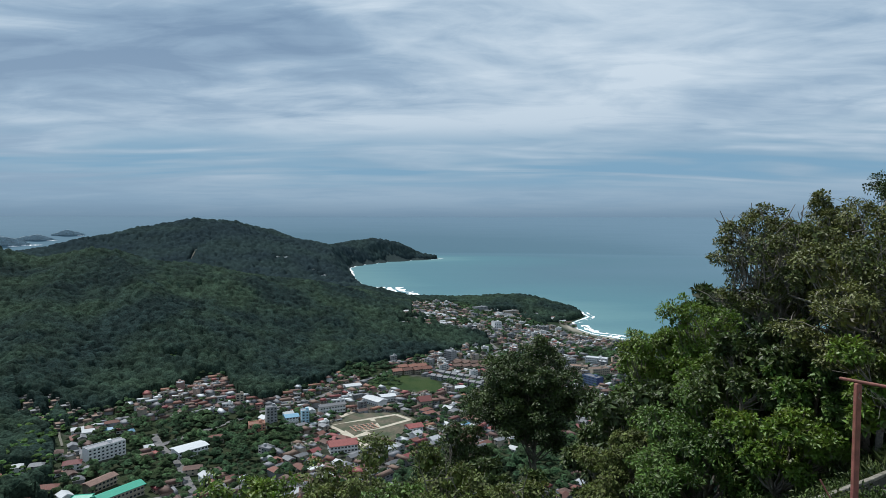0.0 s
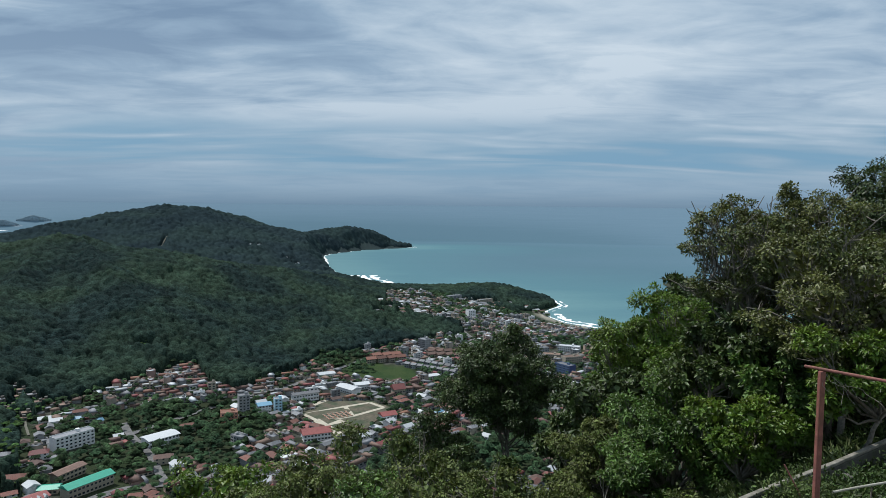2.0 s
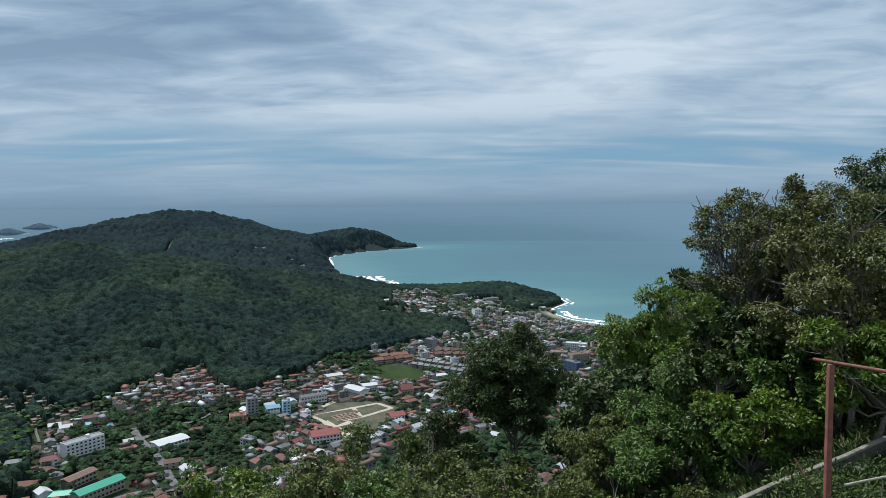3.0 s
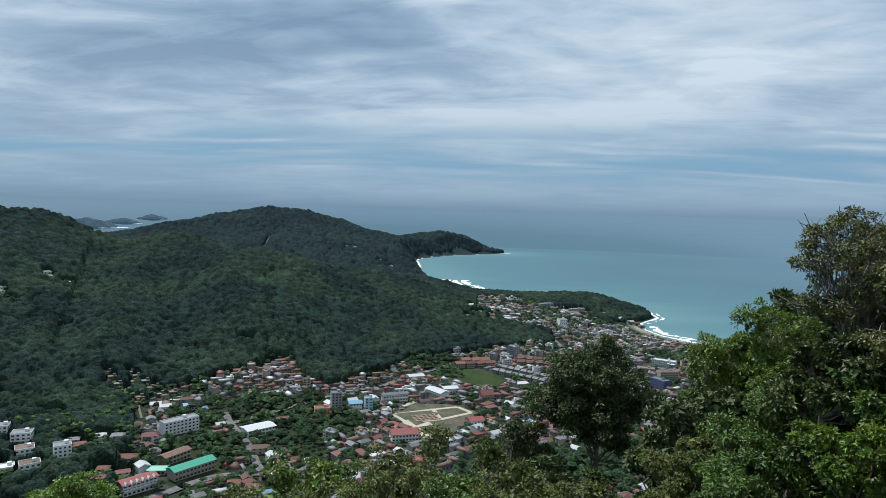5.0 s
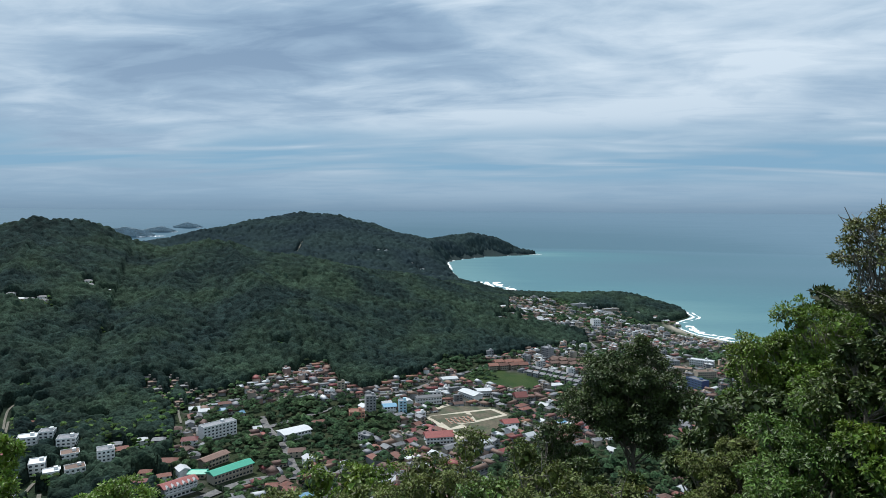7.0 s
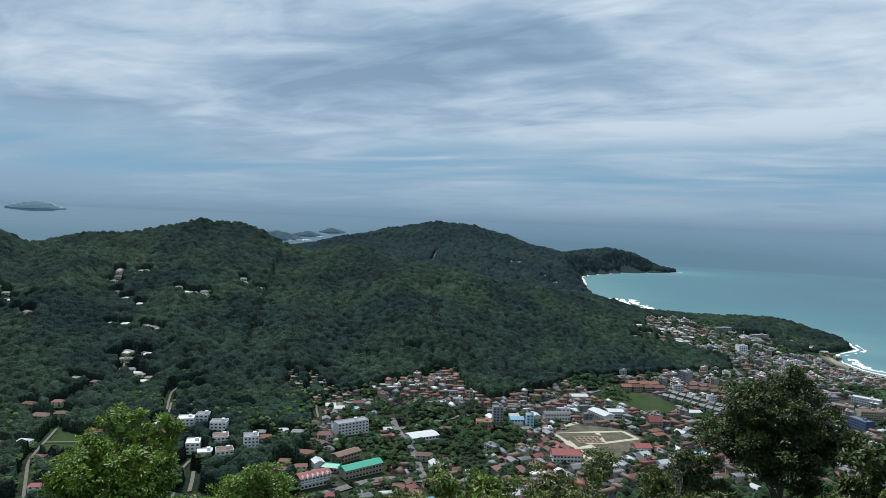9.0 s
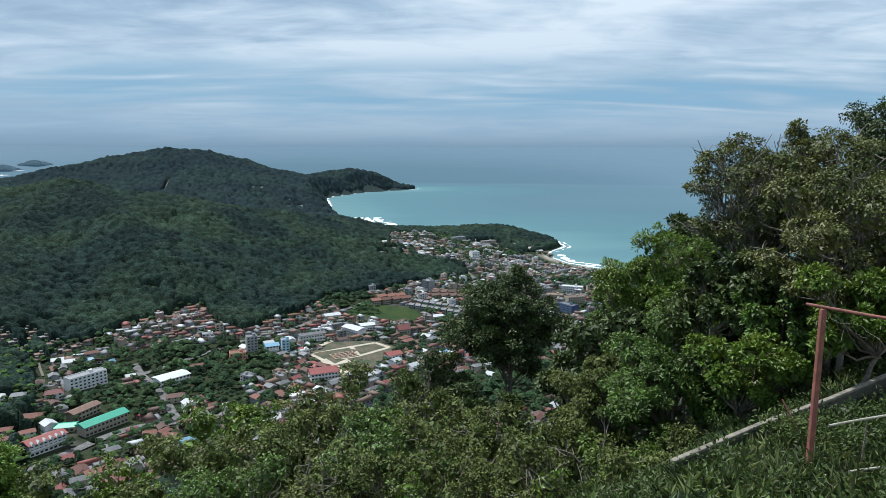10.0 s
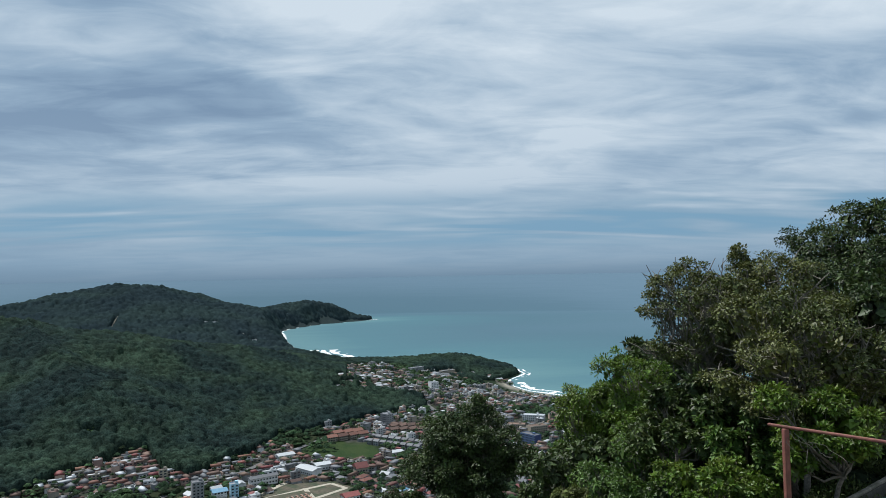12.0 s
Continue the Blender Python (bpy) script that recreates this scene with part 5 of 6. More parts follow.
def tube_mesh(name, tubes, sides=5):
    vs, fs, n = [], [], 0
    ang = np.arange(sides) / sides * 2 * np.pi
    for pts, rad in tubes:
        rows = []
        for i in range(len(pts)):
            d, u, w = frames_along(pts[max(0, i - 1)], pts[min(len(pts) - 1, i + 1)])
            rows.append(pts[i] + (np.cos(ang)[:, None] * u + np.sin(ang)[:, None] * w) * max(rad[i], 0.0018))
        vs.append(np.concatenate(rows))
        for i in range(len(pts) - 1):
            for k in range(sides):
                fs.append((n + i * sides + k, n + i * sides + (k + 1) % sides, n + (i + 1) * sides + (k + 1) % sides, n + (i + 1) * sides + k))
        n += len(pts) * sides
    return raw_mesh(name, np.concatenate(vs), np.array(fs), smooth=True)


def bowed(rng, a, b, r0, r1, n=5, bow=0.12):
    """A bowed, crooked limb from a to b."""
    t = np.linspace(0, 1, n)[:, None]
    ln = np.linalg.norm(b - a)
    mid = rng.normal(0, bow * ln, 3) + np.array([0, 0, -0.08 * ln])
    pts = a + (b - a) * t + mid * np.sin(np.pi * t) + rng.normal(0, 0.02 * ln, (n, 3)) * np.sin(np.pi * t)
    return pts, r0 + (r1 - r0) * t[:, 0]


def blades(name, base, dirs, length, width, rng, up=0.5, arch=0.14, out=None):
    """Leaves as small folded blades with their faces turned mostly to the sky."""
    n = len(base)
    upv = np.array([0, 0, 1.0]) + rng.normal(0, up, (n, 3)) + (0 if out is None else out)
    side = np.cross(dirs, upv)
    side /= np.linalg.norm(side, axis=1)[:, None] + 1e-9
    nor = np.cross(side, dirs)
    L = (length * rng.uniform(0.65, 1.25, n))[:, None]
    W = (width * rng.uniform(0.7, 1.2, n))[:, None]
    b = base + dirs * L * 0.45 + side * W + nor * W * 0.35
    c = base + dirs * L - nor * L * arch
    d = base + dirs * L * 0.45 - side * W + nor * W * 0.35
    verts = np.stack([base, b, c, d], 1).reshape(-1, 3)
    i = np.arange(n)[:, None] * 4
    faces = np.stack([i + np.array([[0, 1, 2]]), i + np.array([[0, 2, 3]])], 1).reshape(-1, 3)
    return raw_mesh(name, verts, faces)


def unit(v):
    return v / (np.linalg.norm(v, axis=-1, keepdims=True) + 1e-9)


def leafy(name, category, label, seed, ground, centre, radii, leaf, lobes=16, pads=7, leaves=90, size=0.12, slim=0.26, trunk_r=0.12, bark="bark", gaps=0.0, bare=0, stems=1, lobe=0.36, core=True):
    """A tree or bush: trunk, limbs to the lobes of its crown, twigs to leafy pads on each lobe; ground and centre are world places."""
    rng = np.random.RandomState(seed)
    base = np.array(ground, float)
    C, R = np.array(centre, float) - base, np.array(radii, float)
    # lobes spread evenly round an uneven crown, the upper ones larger
    k = np.arange(lobes) + 0.5
    zz = 1 - 1.75 * k / lobes
    ph = k * 2.39996 + rng.uniform(0, 6)
    rr = np.sqrt(np.clip(1 - zz * zz, 0, 1))
    ld = np.stack([rr * np.cos(ph), rr * np.sin(ph), zz], -1) + rng.normal(0, 0.16, (lobes, 3))
    lc = C + ld * R * rng.uniform(0.45, 0.9, (lobes, 1))
    lr = np.cbrt(R.prod()) * lobe * rng.uniform(0.7, 1.15, lobes)
    tubes = []
    forks = []
    for _ in range(stems):
        fork = np.array([C[0] * 0.5, C[1] * 0.5, max(C[2] - R[2] * 0.8, C[2] * 0.3)]) + rng.normal(0, 0.12 + 0.1 * R.mean() * (stems > 1), 3)
        tubes.append(bowed(rng, rng.normal(0, 0.1, 3) * np.array([1, 1, 0]), fork, trunk_r, trunk_r * 0.7, 6, 0.05))
        forks.append(fork)
    pads, leaves = round(pads * 1.5), round(leaves * 0.66)
    pc, pd, pr = [], [], []
    for q in range(lobes):
        pts, rad = bowed(rng, forks[q % stems], lc[q], trunk_r * 0.5, trunk_r * 0.14, 6, 0.12)
        tubes.append((pts, rad))
        for _ in range(pads):
            d = unit(rng.normal(0, 1, 3) + np.array([0, 0, 0.45]) + 0.5 * ld[q])
            c = lc[q] + d * lr[q] * rng.uniform(0.55, 1.0) * np.array([1, 1, 0.8])
            tubes.append(bowed(rng, pts[rng.randint(3, 6)], c, trunk_r * 0.12, 0.006, 3, 0.1))
            if rng.uniform() >= gaps:
                pc.append(c)
                pd.append(d)
                pr.append(lr[q] * rng.uniform(0.26, 0.5))
    for _ in range(bare):
        a = lc[rng.randint(lobes)]
        e = a + unit(rng.normal(0, 1, 3) + np.array([0, 0, 0.6])) * R.mean() * rng.uniform(0.35, 0.7)
        stem = bowed(rng, a * 0.7 + forks[0] * 0.3, e, 0.026, 0.007, 7, 0.09)
        tubes.append(stem)
        for m in stem[0][2:6]:
            tubes.append(bowed(rng, m, m + unit(rng.normal(0, 1, 3) + np.array([0, 0, 0.4])) * R.mean() * rng.uniform(0.12, 0.3), 0.012, 0.005, 4, 0.1))
    ob = new(name)
    tagged(ob, label, category)
    ob.location = base
    part("trunk", tube_mesh("trunk", tubes, 4), MAT[bark], ob)
    pc, pd, pr = np.array(pc), np.array(pd), np.array(pr)
    n = len(pc) * leaves
    ctr, out, cr = np.repeat(pc, leaves, 0), np.repeat(pd, leaves, 0), np.repeat(pr, leaves)[:, None]
    # sprays of leaves on a flattened pad that faces outward and up
    dome = unit(rng.normal(0, 1, (n, 3)) + np.array([0, 0, 0.5]) + out * 0.6)
    pos = ctr + dome * cr * rng.uniform(0.05, 1.0, (n, 1)) ** 0.5 * np.array([1, 1, 0.6])
    ldir = unit(dome * 0.8 + rng.normal(0, 0.6, (n, 3)) + np.array([0, 0, -0.25]))
    me = blades("crown", pos, ldir, size, size * slim, rng, 0.5, out=dome * 0.5 + out * 0.7)
    part("crown", me, MAT[leaf], ob)
    if core:
        # the shaded mass of inner leaves
        m = lobes * 70
        cc, rr = np.repeat(lc, 70, 0), np.repeat(lr, 70)[:, None]
        q = unit(rng.normal(0, 1, (m, 3)))
        part("inner_leaves", blades("inner_leaves", cc + q * rr * rng.uniform(0.3, 0.6, (m, 1)), unit(np.cross(q, rng.normal(0, 1, (m, 3)))), size * 1.9, size * 0.75, rng, 0.2, out=q * 2), MAT[leaf], ob, "shaded inner leaves")
    return ob


def ground_z(x, y):
    return float(land(np.array([x]), np.array([y]))[0])


def slope_tree(seed, az, r, top, bottom, half, leaf, name="tree", category="tree", label="", depth=None, **kw):
    """A tree whose crown spans bottom..top elevations and half degrees each side, seen from the terrace, at distance r."""
    x, y = polar(az, r)
    zt, zb = EYE + r * math.tan(radians(top)), EYE + r * math.tan(radians(bottom))
    rad = r * math.tan(radians(half))
    g = min(ground_z(x, y), zb - 0.3)
    return leafy(name, category, label, seed, (x, y, g - 0.2), (x, y, (zt + zb) / 2), (rad, depth or rad, (zt - zb) / 2), leaf, **kw)


MAT["leaf_e"] = material("leaf_mid", (0.074, 0.133, 0.024), 0.45, 0.2, 0.8, island=0.58, second=(0.102, 0.166, 0.031), trans=0.25, spec=0.35)
# Fresh leaf green about a quarter brighter, sunlight put into the colour.
MAT["leaf_sunlit"] = material("leaf_fresh_sunlit", (0.110, 0.188, 0.021), 0.5, 0.2, 0.8, island=0.5, second=(0.146, 0.225, 0.029), trans=0.28, spec=0.35)
MAT["twig"] = material("grey_twig", (0.231, 0.211, 0.176), 0.85, 0.3, 6.0, second=(0.154, 0.136, 0.111))


def build_near_trees():
    T = slope_tree
    fresh, dark = "leafy bright green tree on the slope below the terrace", "dense dark green tree on the slope"
    T(101, 7.4, 36, -11.2, -20.3, 4.3, "leaf_b", label="dense dark green tree with forked trunks standing clear on the slope", lobes=28, pads=10, leaves=170, size=0.17, trunk_r=0.085, stems=3, gaps=0.14, lobe=0.4)
    T(102, 1.2, 35, -16.8, -25, 3.5, "leaf_b", label=dark, lobes=16, pads=8, leaves=90, size=0.15)
    T(103, 20.5, 22, -7.6, -18.5, 4.8, "leaf_a", label=fresh, lobes=26, pads=9, leaves=110, size=0.12, slim=0.22)
    T(104, 17.0, 23, -11.2, -20, 2.7, "leaf_a", label=fresh, lobes=18, pads=8, leaves=105, size=0.12, slim=0.22)
    T(105, 28.4, 11.5, -14.0, -21.5, 4.4, "leaf_a", label="young tree with large glossy green leaves behind the wall", lobes=14, pads=8, leaves=95, size=0.085, trunk_r=0.06)
    T(106, 21.5, 13.5, -15, -24.5, 5.8, "leaf_e", label="mid-green tree with long narrow leaves", lobes=20, pads=8, leaves=110, size=0.092, slim=0.2)
    T(107, 16.6, 15.5, -16.5, -26, 4.3, "leaf_c", label="olive green tree with feathery leaves", lobes=18, pads=8, leaves=105, size=0.095, slim=0.2)
    T(108, 26.9, 14.5, 1.2, -10.0, 4.7, "leaf_d", label="grey-branched tree with sparse small dull leaves", lobes=22, pads=9, leaves=120, size=0.062, slim=0.3, gaps=0.28, bare=46, bark="twig", trunk_r=0.055, stems=3, core=False)
    T(109, 37.6, 27, 5.0, -8, 5.4, "leaf_b", label="tall dark green tree beside the dirt road", lobes=24, pads=9, leaves=150, size=0.12, trunk_r=0.2)
    T(110, 31.2, 14.6, 2.4, -10, 4.6, "leaf_d", label="tall tree with dull brownish green leaves", lobes=22, pads=8, leaves=95, size=0.065, bare=14, bark="twig", trunk_r=0.07)
    T(111, 34.2, 12.2, -1.5, -13, 6.2, "leaf_d", label="broad tree with dull grey-green leaves", lobes=26, pads=8, leaves=95, size=0.065, bare=14, bark="twig", trunk_r=0.07)
    T(112, 42.9, 18.6, -0.3, -9.5, 3.6, "leaf_a", label="yellow-green tree beside the dirt road", lobes=16, pads=8, leaves=85, size=0.13)
    T(113, 45.5, 36, 2.4, -5, 3.2, "leaf_b", label="thin dark tree at the road's end", lobes=14, pads=6, leaves=70, size=0.18, gaps=0.2)
    T(114, 35.2, 10.9, -8.8, -15.5, 4.2, "leaf_a", label="leafy green tree leaning over the concrete wall", lobes=14, pads=8, leaves=80, size=0.085, slim=0.22, trunk_r=0.05)
    T(115, -45.9, 27, -16.4, -24.5, 4.0, "leaf_sunlit", label="round yellow-green tree with pale forked limbs, leaves coloured as sunlit", lobes=22, pads=9, leaves=95, size=0.16, bark="twig", trunk_r=0.13, stems=2, lobe=0.46)
    T(116, -35.6, 26, -20.1, -28, 3.3, "leaf_sunlit", label=fresh, lobes=18, pads=8, leaves=85, size=0.15, lobe=0.46)
    T(117, -42.4, 24, -21.9, -30, 2.6, "leaf_e", label=fresh, lobes=14, pads=8, leaves=70, size=0.15, lobe=0.46)
    # shaded trees filling the wood behind the wall
    for k, (az, r, top, bot, hf, lf) in enumerate(((25, 16, -9, -20, 5, "leaf_b"), (31, 15, -10, -19, 4.5, "leaf_e"), (37, 17, -7, -15, 4.5, "leaf_b"), (41, 20, -6, -13, 4, "leaf_e"), (47, 30, 0, -8, 4, "leaf_b"), (14.5, 26, -17.5, -26, 3.6, "leaf_b"),
                                                   (18, 18, -13, -24, 5, "leaf_b"), (23, 26, -5, -15, 4, "leaf_b"), (29, 30, -1, -12, 5, "leaf_b"), (41, 34, 3, -8, 4.5, "leaf_b"), (25.2, 13.4, -8.8, -17, 4.2, "leaf_b"), (29.6, 13.0, -9.2, -17, 4.2, "leaf_e"), (49, 30, 2, -9, 5, "leaf_e"), (5, 30, -21, -28, 4.0, "leaf_b"),
                                                   (45.5, 30, -1.5, -8.5, 3.5, "leaf_e"), (49, 32, 1, -7.5, 4.5, "leaf_b"), (39.6, 20, 0, -9.5, 4.0, "leaf_b"), (53, 26, 3, -9, 6, "leaf_b"), (38.5, 15, -1, -12, 4.8, "leaf_b"), (33, 13.5, -7, -15, 4, "leaf_b"), (36, 14, -4.5, -13, 4.4, "leaf_b"))):
        T(140 + k, az, r, top, bot, hf, lf, label="shaded green tree in the wood below the road", lobes=14, pads=7, leaves=70, size=0.0085 * r)
    # low thicket along the brow
    spots = [(-8, 23, -20.3), (-1.5, 22, -20.6), (-15.5, 24, -20.2), (-12, 20, -22.5), (-4, 18, -23), (3.5, 19, -21.5), (9.5, 17, -21.5), (-20, 22, -23), (-25, 24, -24.2), (-31, 24, -24.8), (-17, 17, -25.5), (-9, 16, -25.5), (0, 15, -25.5),
             (6, 14, -26), (-24, 18, -27), (-30, 19, -28), (-37, 20, -28.5), (-44, 20, -28), (-50, 22, -25), (12, 13.5, -24), (17, 12, -24.5), (22, 10.5, -24), (-55, 24, -24), (-33, 15, -32), (-22, 14, -31), (-12, 13, -30), (-2, 12, -30), (8, 11, -30), (-43, 15, -33), (-54, 17, -31), (16, 9.5, -29)]
    for k, (az, r, top) in enumerate(spots):
        lf = ("leaf_c", "leaf_c", "leaf_a", "leaf_c", "leaf_e", "leaf_c")[k % 6]
        bare = (8, 2, 18, 0, 6, 26)[k % 6]
        T(200 + k, az, r, top, top - 9, 4.4 + 36 / r, lf, name="bush", category="bush", label="olive green bush with bare grey twigs on the brow" if bare else "thick green bush on the brow", lobes=15, pads=6, leaves=70, size=0.0062 * r, slim=0.3, bare=bare, bark="twig", trunk_r=0.05, gaps=0.3 if bare > 10 else 0, stems=3)


build_near_trees()


# ------------------------------------------------------------------ wall, rails and road beside the terrace
# Wall faces: weathered grey, darkened further to paint the shade beneath the coping.
MAT["concrete"] = material("concrete", (0.085, 0.08, 0.068), 0.9, 0.3, 1.2, 0.4, 18, second=(0.045, 0.045, 0.036), wear=(0.05, 0.06, 0.03))
MAT["rust_red"] = material("rust_red_paint", (0.24, 0.085, 0.07), 0.65, 0.25, 3.0, 0.25, 60, second=(0.21, 0.08, 0.055), wear=(0.16, 0.075, 0.045))
MAT["coping"] = material("coping", (0.24, 0.22, 0.18), 0.9, 0.3, 2.0, 0.4, 25, second=(0.19, 0.172, 0.14), wear=(0.09, 0.09, 0.06))
MAT["pole"] = material("pale_pole", (0.42, 0.4, 0.33), 0.8, 0.2, 4.0, second=(0.3, 0.28, 0.22))
MAT["stone"] = material("grey_stone", (0.13, 0.12, 0.11), 0.9, 0.3, 3.0, 0.5, 20, rnd=0.35)
MAT["gravel"] = material("gravel", (0.13, 0.12, 0.105), 0.95, 0.45, 9.0, 0.9, 30, second=(0.07, 0.065, 0.055))
MAT["tarp"] = material("green_tarp", (0.03, 0.085, 0.065), 0.6, 0.4, 8.0)
MAT["wire"] = material("wire", (0.25, 0.23, 0.21), 0.5, 0.1, 5.0, metallic=0.7)
MAT["grass"] = material("grass", (0.055, 0.088, 0.02), 0.6, 0.25, 1.0, island=0.45, second=(0.13, 0.16, 0.05), trans=0.25)
MAT["verge"] = material("verge_plants", (0.044, 0.076, 0.015), 0.55, 0.25, 0.8, island=0.5, second=(0.069, 0.098, 0.022), trans=0.2, spec=0.3)
MAT["paving"] = material("paving", (0.38, 0.37, 0.34), 0.9, 0.2, 0.8, second=(0.3, 0.28, 0.25))


def line_box(name, a, b, w, h, mat, parent=None, label="", bevel=0.01):
    """A bar of width w and height h from a to b, edges bevelled."""
    a, b = Vector(a), Vector(b)
    d = b - a
    bm = bmesh.new()
    bmesh.ops.create_cube(bm, size=1)
    bmesh.ops.scale(bm, vec=(w, d.length, h), verts=bm.verts)
    bmesh.ops.bevel(bm, geom=bm.edges, offset=bevel, segments=2, affect="EDGES", profile=0.5)
    rot = d.to_track_quat("Y", "Z").to_matrix().to_4x4()
    bmesh.ops.transform(bm, matrix=Matrix.Translation((a + b) / 2) @ rot, verts=bm.verts)
    return bm


def empty_thing(name, label, category, at=(0, 0, 0)):
    ob = new(name)
    ob.location = at
    return tagged(ob, label, category)


def local(p, o):
    return (p[0] - o[0], p[1] - o[1], p[2] - o[2])


def build_terrace_side():
    # low retaining wall with a coping
    top = EYE - 3.2
    pts = [(2.6, 6.35), (4.0, 7.25), (5.29, 8.0), (6.9, 9.02), (8.6, 10.12), (10.76, 11.6)]
    o = (4.9, 7.75, top - 1.0)
    wall = empty_thing("retaining_wall", "low weathered concrete wall, faces darkened as shade, with a pale coping along the road", "wall", o)
    for (ax, ay), (bx, by) in zip(pts[:-1], pts[1:]):
        part("wall_panel", line_box("p", local((ax, ay, top - 0.23), o), local((bx, by, top - 0.23), o), 0.06, 0.34, None), MAT["concrete"], wall)
        part("coping", line_box("c", local((ax, ay, top - 0.03), o), local((bx, by, top - 0.03), o), 0.065, 0.045, None, bevel=0.012), MAT["coping"], wall)
    for x, y in pts[1:-1]:
        part("wall_post", line_box("q", local((x + 0.1, y - 0.12, top - 1.0), o), local((x + 0.1, y - 0.12, top - 0.12), o), 0.14, 0.14, None), MAT["concrete"], wall)
    # red post and rail
    px, py = polar(32.5, 7.0)
    pz = EYE + 7.0 * math.tan(radians(-11.75))
    o = (px, py, pz - 2.3)
    rail = empty_thing("red_railing", "rusty red steel post carrying a long top rail", "railing", o)
    part("post", line_box("p", (0, 0, 0), (0, 0, 2.26), 0.052, 0.052, None), MAT["rust_red"], rail)
    ex, ey = polar(45.5, 6.55)
    dx, dy = ex - px, ey - py
    n = math.hypot(dx, dy)
    dx, dy = dx / n, dy / n
    ez = EYE + 6.55 * math.tan(radians(-12.45))
    sl = (ez - pz) / n
    part("top_rail", line_box("r", (-dx * 0.16, -dy * 0.16, 2.275 - sl * 0.16), (dx * 3.4, dy * 3.4, 2.275 + sl * 3.4), 0.028, 0.028, None), MAT["rust_red"], rail)
    part("far_post", line_box("p", (dx * 3.35, dy * 3.35, -0.4), (dx * 3.35, dy * 3.35, 2.26 + sl * 3.35), 0.075, 0.075, None), MAT["rust_red"], rail)
    for a, b in (((0.1, 0.25, 0.1), (0.45, 0.75, 1.0)), ((0.5, 0.35, 0.15), (0.15, 0.8, 1.05)), ((0.0, 0.3, 0.6), (0.75, 0.6, 0.35))):
        part("brace", line_box("b", a, b, 0.014, 0.014, None, bevel=0.003), MAT["rust_red"], rail)
    # dry vine hanging from the rail beside the post
    tubes = []
    rng = np.random.RandomState(3)
    for k in range(9):
        a = np.array([0.02 + 0.03 * k * dx, 0.03 * k * dy, 2.25 - 0.012 * k])
        e = a + np.array([dx, dy, 0]) * rng.uniform(0.03, 0.3) + np.array([0, 0, rng.uniform(-0.2, -0.02)]) + rng.normal(0, 0.03, 3)
        tubes.append(bowed(rng, a, e, 0.0022, 0.001, 9, 0.15))
    part("dry_vine", tube_mesh("dry_vine", tubes), MAT["twig"], rail, "dry pale vine tangled round the post")
    # low poles on sticks
    for k, (a0, r0, z0, a1, r1, z1) in enumerate(((33.6, 7.35, -2.75, 40.5, 8.7, -2.75), (33.4, 6.75, -3.03, 40.3, 7.9, -3.07))):
        ax, ay = polar(a0, r0)
        bx, by = polar(a1, r1)
        o = (ax, ay, EYE + z0 - 0.8)
        fence = empty_thing("pole_fence", "thin pale pole resting on thin sticks in the grass", "fence", o)
        part("pole", tube_mesh("pole", [(np.array([local((ax + (bx - ax) * u, ay + (by - ay) * u, EYE + z0 + (z1 - z0) * u + 0.004 * math.sin(7 * u)), o) for u in np.linspace(0, 1, 7)]), np.full(7, 0.012))], 8), MAT["pole"], fence)
        for u in (0.3, 0.66):
            x, y, z = ax + (bx - ax) * u, ay + (by - ay) * u, EYE + z0 + (z1 - z0) * u
            part("stick", tube_mesh("stick", [(np.array([local((x, y, ground_z(x, y) - 0.1), o), local((x + 0.02, y, z - 0.02), o)]), np.array([0.009, 0.007]))], 6), MAT["bark"], fence)
    # wires along the brow
    a, b = np.array([3.3, 6.9]), np.array([-2.2, 6.2])
    o = (3.3, 6.9, EYE - 4)
    wires = empty_thing("wire_fence", "slack wires strung between thin posts along the brow", "fence", o)
    for k in range(3):
        u = np.linspace(0, 1, 10)[:, None]
        p = np.concatenate([a + (b - a) * u, (EYE - 3.5 - 0.14 * k - 0.9 * u - 0.12 * np.sin(np.pi * u))], 1) - np.array(o)
        part("wire", tube_mesh("wire", [(p, np.full(10, 0.006))], 4), MAT["wire"], wires)
    for u in (0.45, 1.0):
        x, y = a + (b - a) * u
        part("fence_post", tube_mesh("fence_post", [(np.array([local((x, y, ground_z(x, y) - 0.2), o), local((x, y, EYE - 3.4 - 0.9 * u), o)]), np.array([0.03, 0.025]))], 6), MAT["twig"], wires)
    # rubble heap with a tarpaulin
    rng = np.random.RandomState(17)
    cx, cy = polar(39.1, 10.6)
    o = (cx, cy, ground_z(cx, cy))
    heap = empty_thing("rubble_heap", "heap of grey broken stones beside the dirt road", "rubble", o)
    shapes = []
    for k in range(8):
        bm = bmesh.new()
        for p in unit(rng.normal(0, 1, (10, 3))):
            bm.verts.new(p)
        bmesh.ops.convex_hull(bm, input=bm.verts)
        me = bpy.data.meshes.new("stone")
        bm.to_mesh(me)
        bm.free()
        me.materials.append(MAT["stone"])
        shapes.append(me)
    spots = rng.normal(0, 1, (280, 2)) * np.array([0.42, 0.32]) + np.array([0.2, 0])
    floor = land(cx + spots[:, 0], cy + spots[:, 1])
    for k in range(280):
        x, y = spots[k]
        h = 0.34 * math.exp(-(x - 0.2) ** 2 / 0.25 - y * y / 0.15)
        st = part("stone", shapes[k % 8], None, heap)
        sz = rng.choice([0.018, 0.025, 0.035, 0.05]) * rng.uniform(0.8, 1.3)
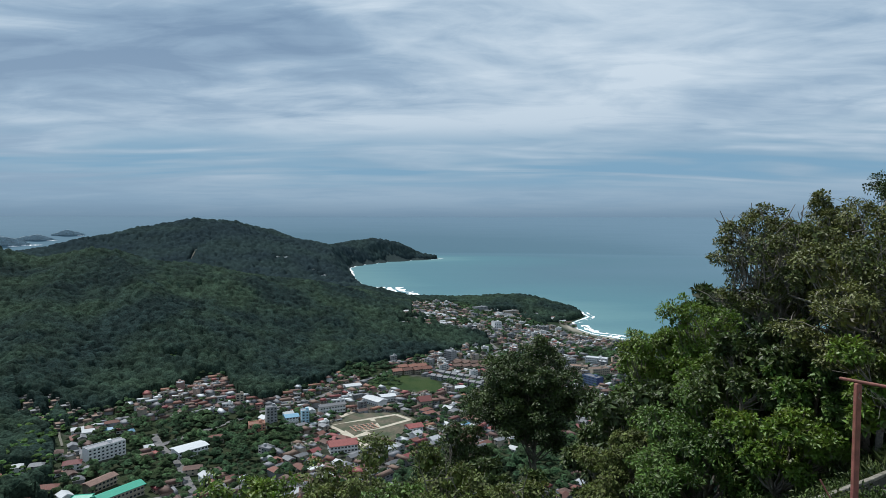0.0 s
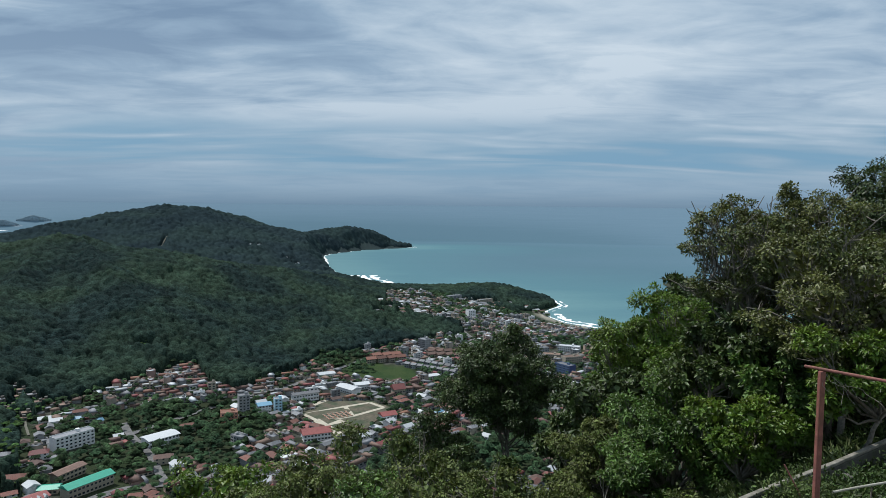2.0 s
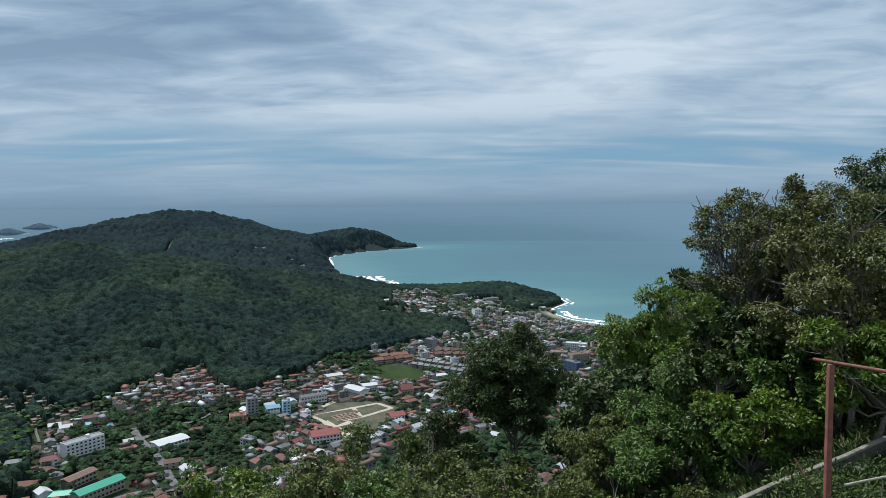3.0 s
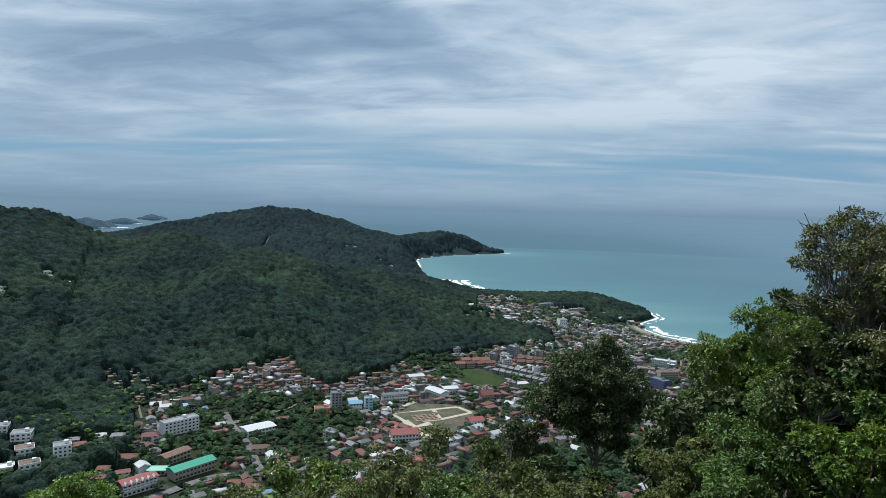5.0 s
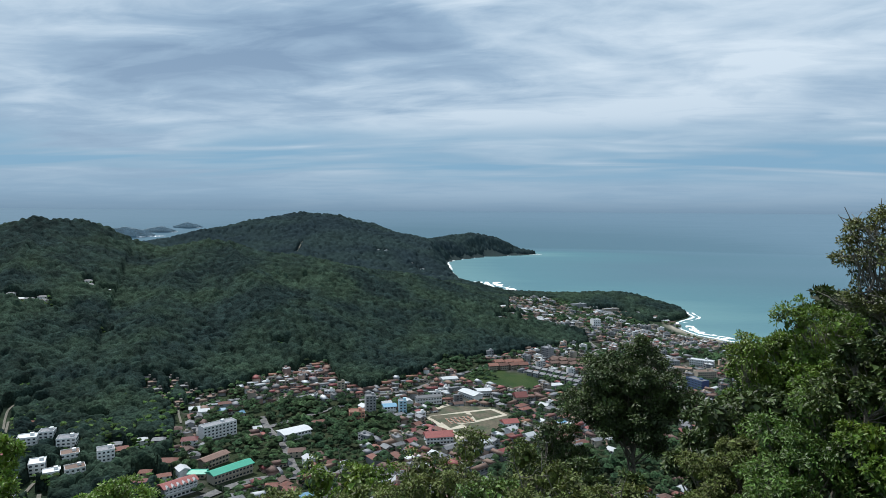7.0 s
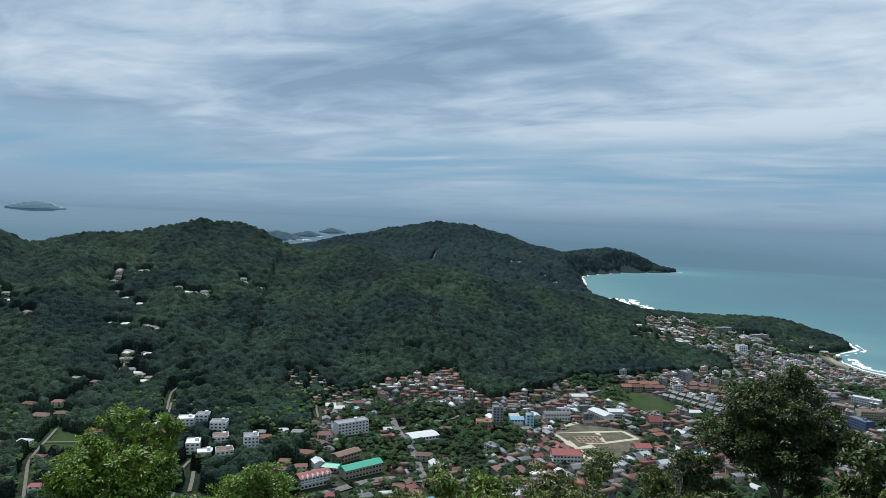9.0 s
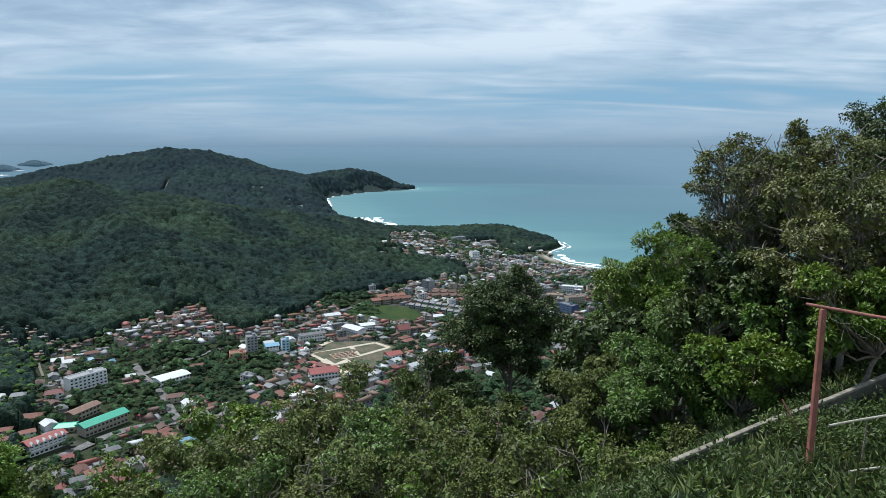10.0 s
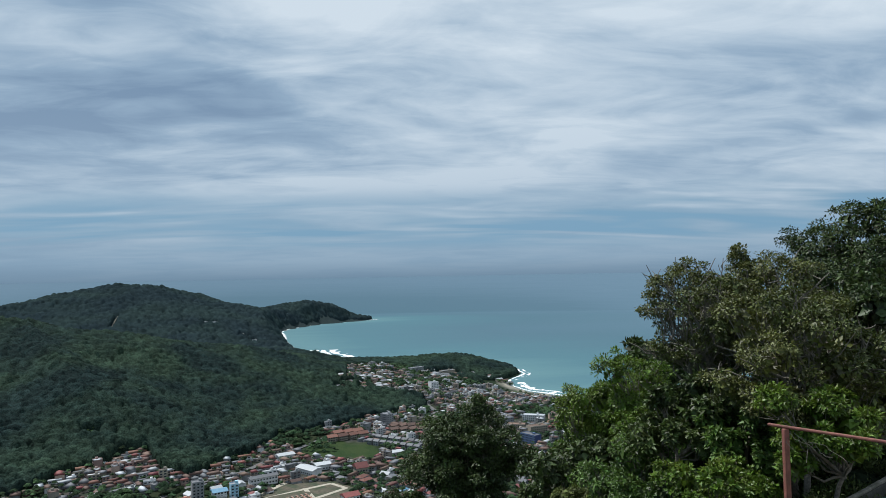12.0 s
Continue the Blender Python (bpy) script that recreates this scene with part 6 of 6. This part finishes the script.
        st.matrix_basis = pose(x, y, floor[k] - o[2] + h * rng.uniform(0.92, 1.05), *rng.uniform(0, 360, 3)) @ Matrix.Diagonal((sz * 1.3, sz, sz * 0.8, 1))
    bm = bmesh.new()
    bmesh.ops.create_grid(bm, x_segments=26, y_segments=22, size=1.0)
    flat = np.array([v.co[:2] for v in bm.verts]) * np.array([1.05, 0.85]) + np.array([0.2, 0])
    for v, (x, y), low in zip(bm.verts, flat, land(cx + flat[:, 0], cy + flat[:, 1])):
        v.co = Vector((x, y, low - o[2] - 0.05 + 0.38 * math.exp(-(x - 0.2) ** 2 / 0.25 - y * y / 0.15) + 0.05 * noise.noise(Vector((x, y, 0)) * 9)))
    part("gravel_mound", bm, MAT["gravel"], heap)
    bm = bmesh.new()
    bmesh.ops.create_grid(bm, x_segments=14, y_segments=12, size=0.2)
    for v in bm.verts:
        r2 = (v.co.x ** 2 + v.co.y ** 2)
        v.co.z = 0.2 * math.exp(-r2 / 0.09) + 0.09 * noise.noise(v.co * 7) + 0.03 * noise.noise(v.co * 17)
    bmesh.ops.solidify(bm, geom=bm.faces, thickness=0.01)
    x, y = polar(39.2, 10.75)
    tarp = thing("tarpaulin", bpy.data.meshes.new("tarpaulin"), None, "crumpled green tarpaulin lying on the rubble", "tarpaulin")
    bm.to_mesh(tarp.data)
    bm.free()
    tarp.data.materials.append(MAT["tarp"])
    tarp.location = (x, y, ground_z(x, y) + 0.22)
    # paved end of the road
    bm = bmesh.new()
    g = [bm.verts.new((x, y, ground_z(x, y) + 0.16)) for x, y in ((11.5, 12.2), (13.2, 10.6), (18, 14.5), (16.5, 17))]
    bm.faces.new(g)
    bmesh.ops.recalc_face_normals(bm, faces=bm.faces)
    ex = bmesh.ops.extrude_face_region(bm, geom=bm.faces[:])
    bmesh.ops.translate(bm, vec=(0, 0, -0.4), verts=[v for v in ex["geom"] if isinstance(v, bmesh.types.BMVert)])
    bmesh.ops.recalc_face_normals(bm, faces=bm.faces)
    me = bpy.data.meshes.new("paving")
    bm.to_mesh(me)
    bm.free()
    thing("paving", me, MAT["paving"], "pale concrete paving at the dirt road's end", "paving", kind="structure")


build_terrace_side()


def build_undergrowth():
    """Grass and low leafy plants over the ground near the terrace."""
    rng = np.random.RandomState(23)
    x, y = rng.uniform(-5, 14, 60000), rng.uniform(2.5, 15, 60000)
    road = to_polyline(x, y, [(4.5, -8), (5.6, 2.5), (7.3, 5.6), (9.1, 7.2), (10.7, 9.1), (12.2, 10.9), (15, 13.6), (24, 20)])[0]
    keep = (road > 1.8 + 0.5 * value_noise(x * 1.5, y * 1.5, 6)) & (y - x > -1.2) & (value_noise(x * 1.1, y * 1.1, 8) > 0.25) & (np.hypot(x, y) > 3.5)
    x, y = x[keep], y[keep]
    z = land(x, y)
    n = len(x)
    d = unit(np.stack([rng.normal(0, 0.5, n), rng.normal(0, 0.5, n), rng.uniform(0.4, 1.2, n)], -1))
    me = blades("grass", np.stack([x, y, z - 0.02], -1), d, 0.2, 0.012, rng, 0.8, 0.35)
    thing("grass", me, MAT["grass"], "bright green grass on the verge", "grass", kind="stuff")
    m0 = 2000
    pick = rng.choice(n, m0)
    leaves = 15
    c = np.repeat(np.stack([x[pick], y[pick], z[pick] + rng.uniform(0.0, 0.16, m0)], -1), leaves, 0)
    # weeds along the wall's foot
    u = rng.uniform(0, 0.85, 760)
    wx, wy = 3.6 + 8.4 * u, 6.95 + 5.6 * u - 0.45 * np.sin(np.pi * u)
    off = rng.uniform(0.2, 0.95, 760) ** 1.3 * (1 - 0.6 * u)
    wx, wy = wx + 0.55 * off, wy - 0.83 * off
    c = np.concatenate([c, np.repeat(np.stack([wx, wy, land(wx, wy) + rng.uniform(0.0, 0.32, 760)], -1), leaves, 0)])
    m = len(c)
    dome = unit(rng.normal(0, 1, (m, 3)) + np.array([0, 0, 0.7]))
    me = blades("low_plants", c + dome * rng.uniform(0.03, 0.17, (m, 1)), unit(dome + rng.normal(0, 0.5, (m, 3))), 0.06, 0.013, rng, 0.6, out=dome)
    thing("low_plants", me, MAT["verge"], "low leafy plants covering the verge", "plants", kind="stuff")


build_undergrowth()
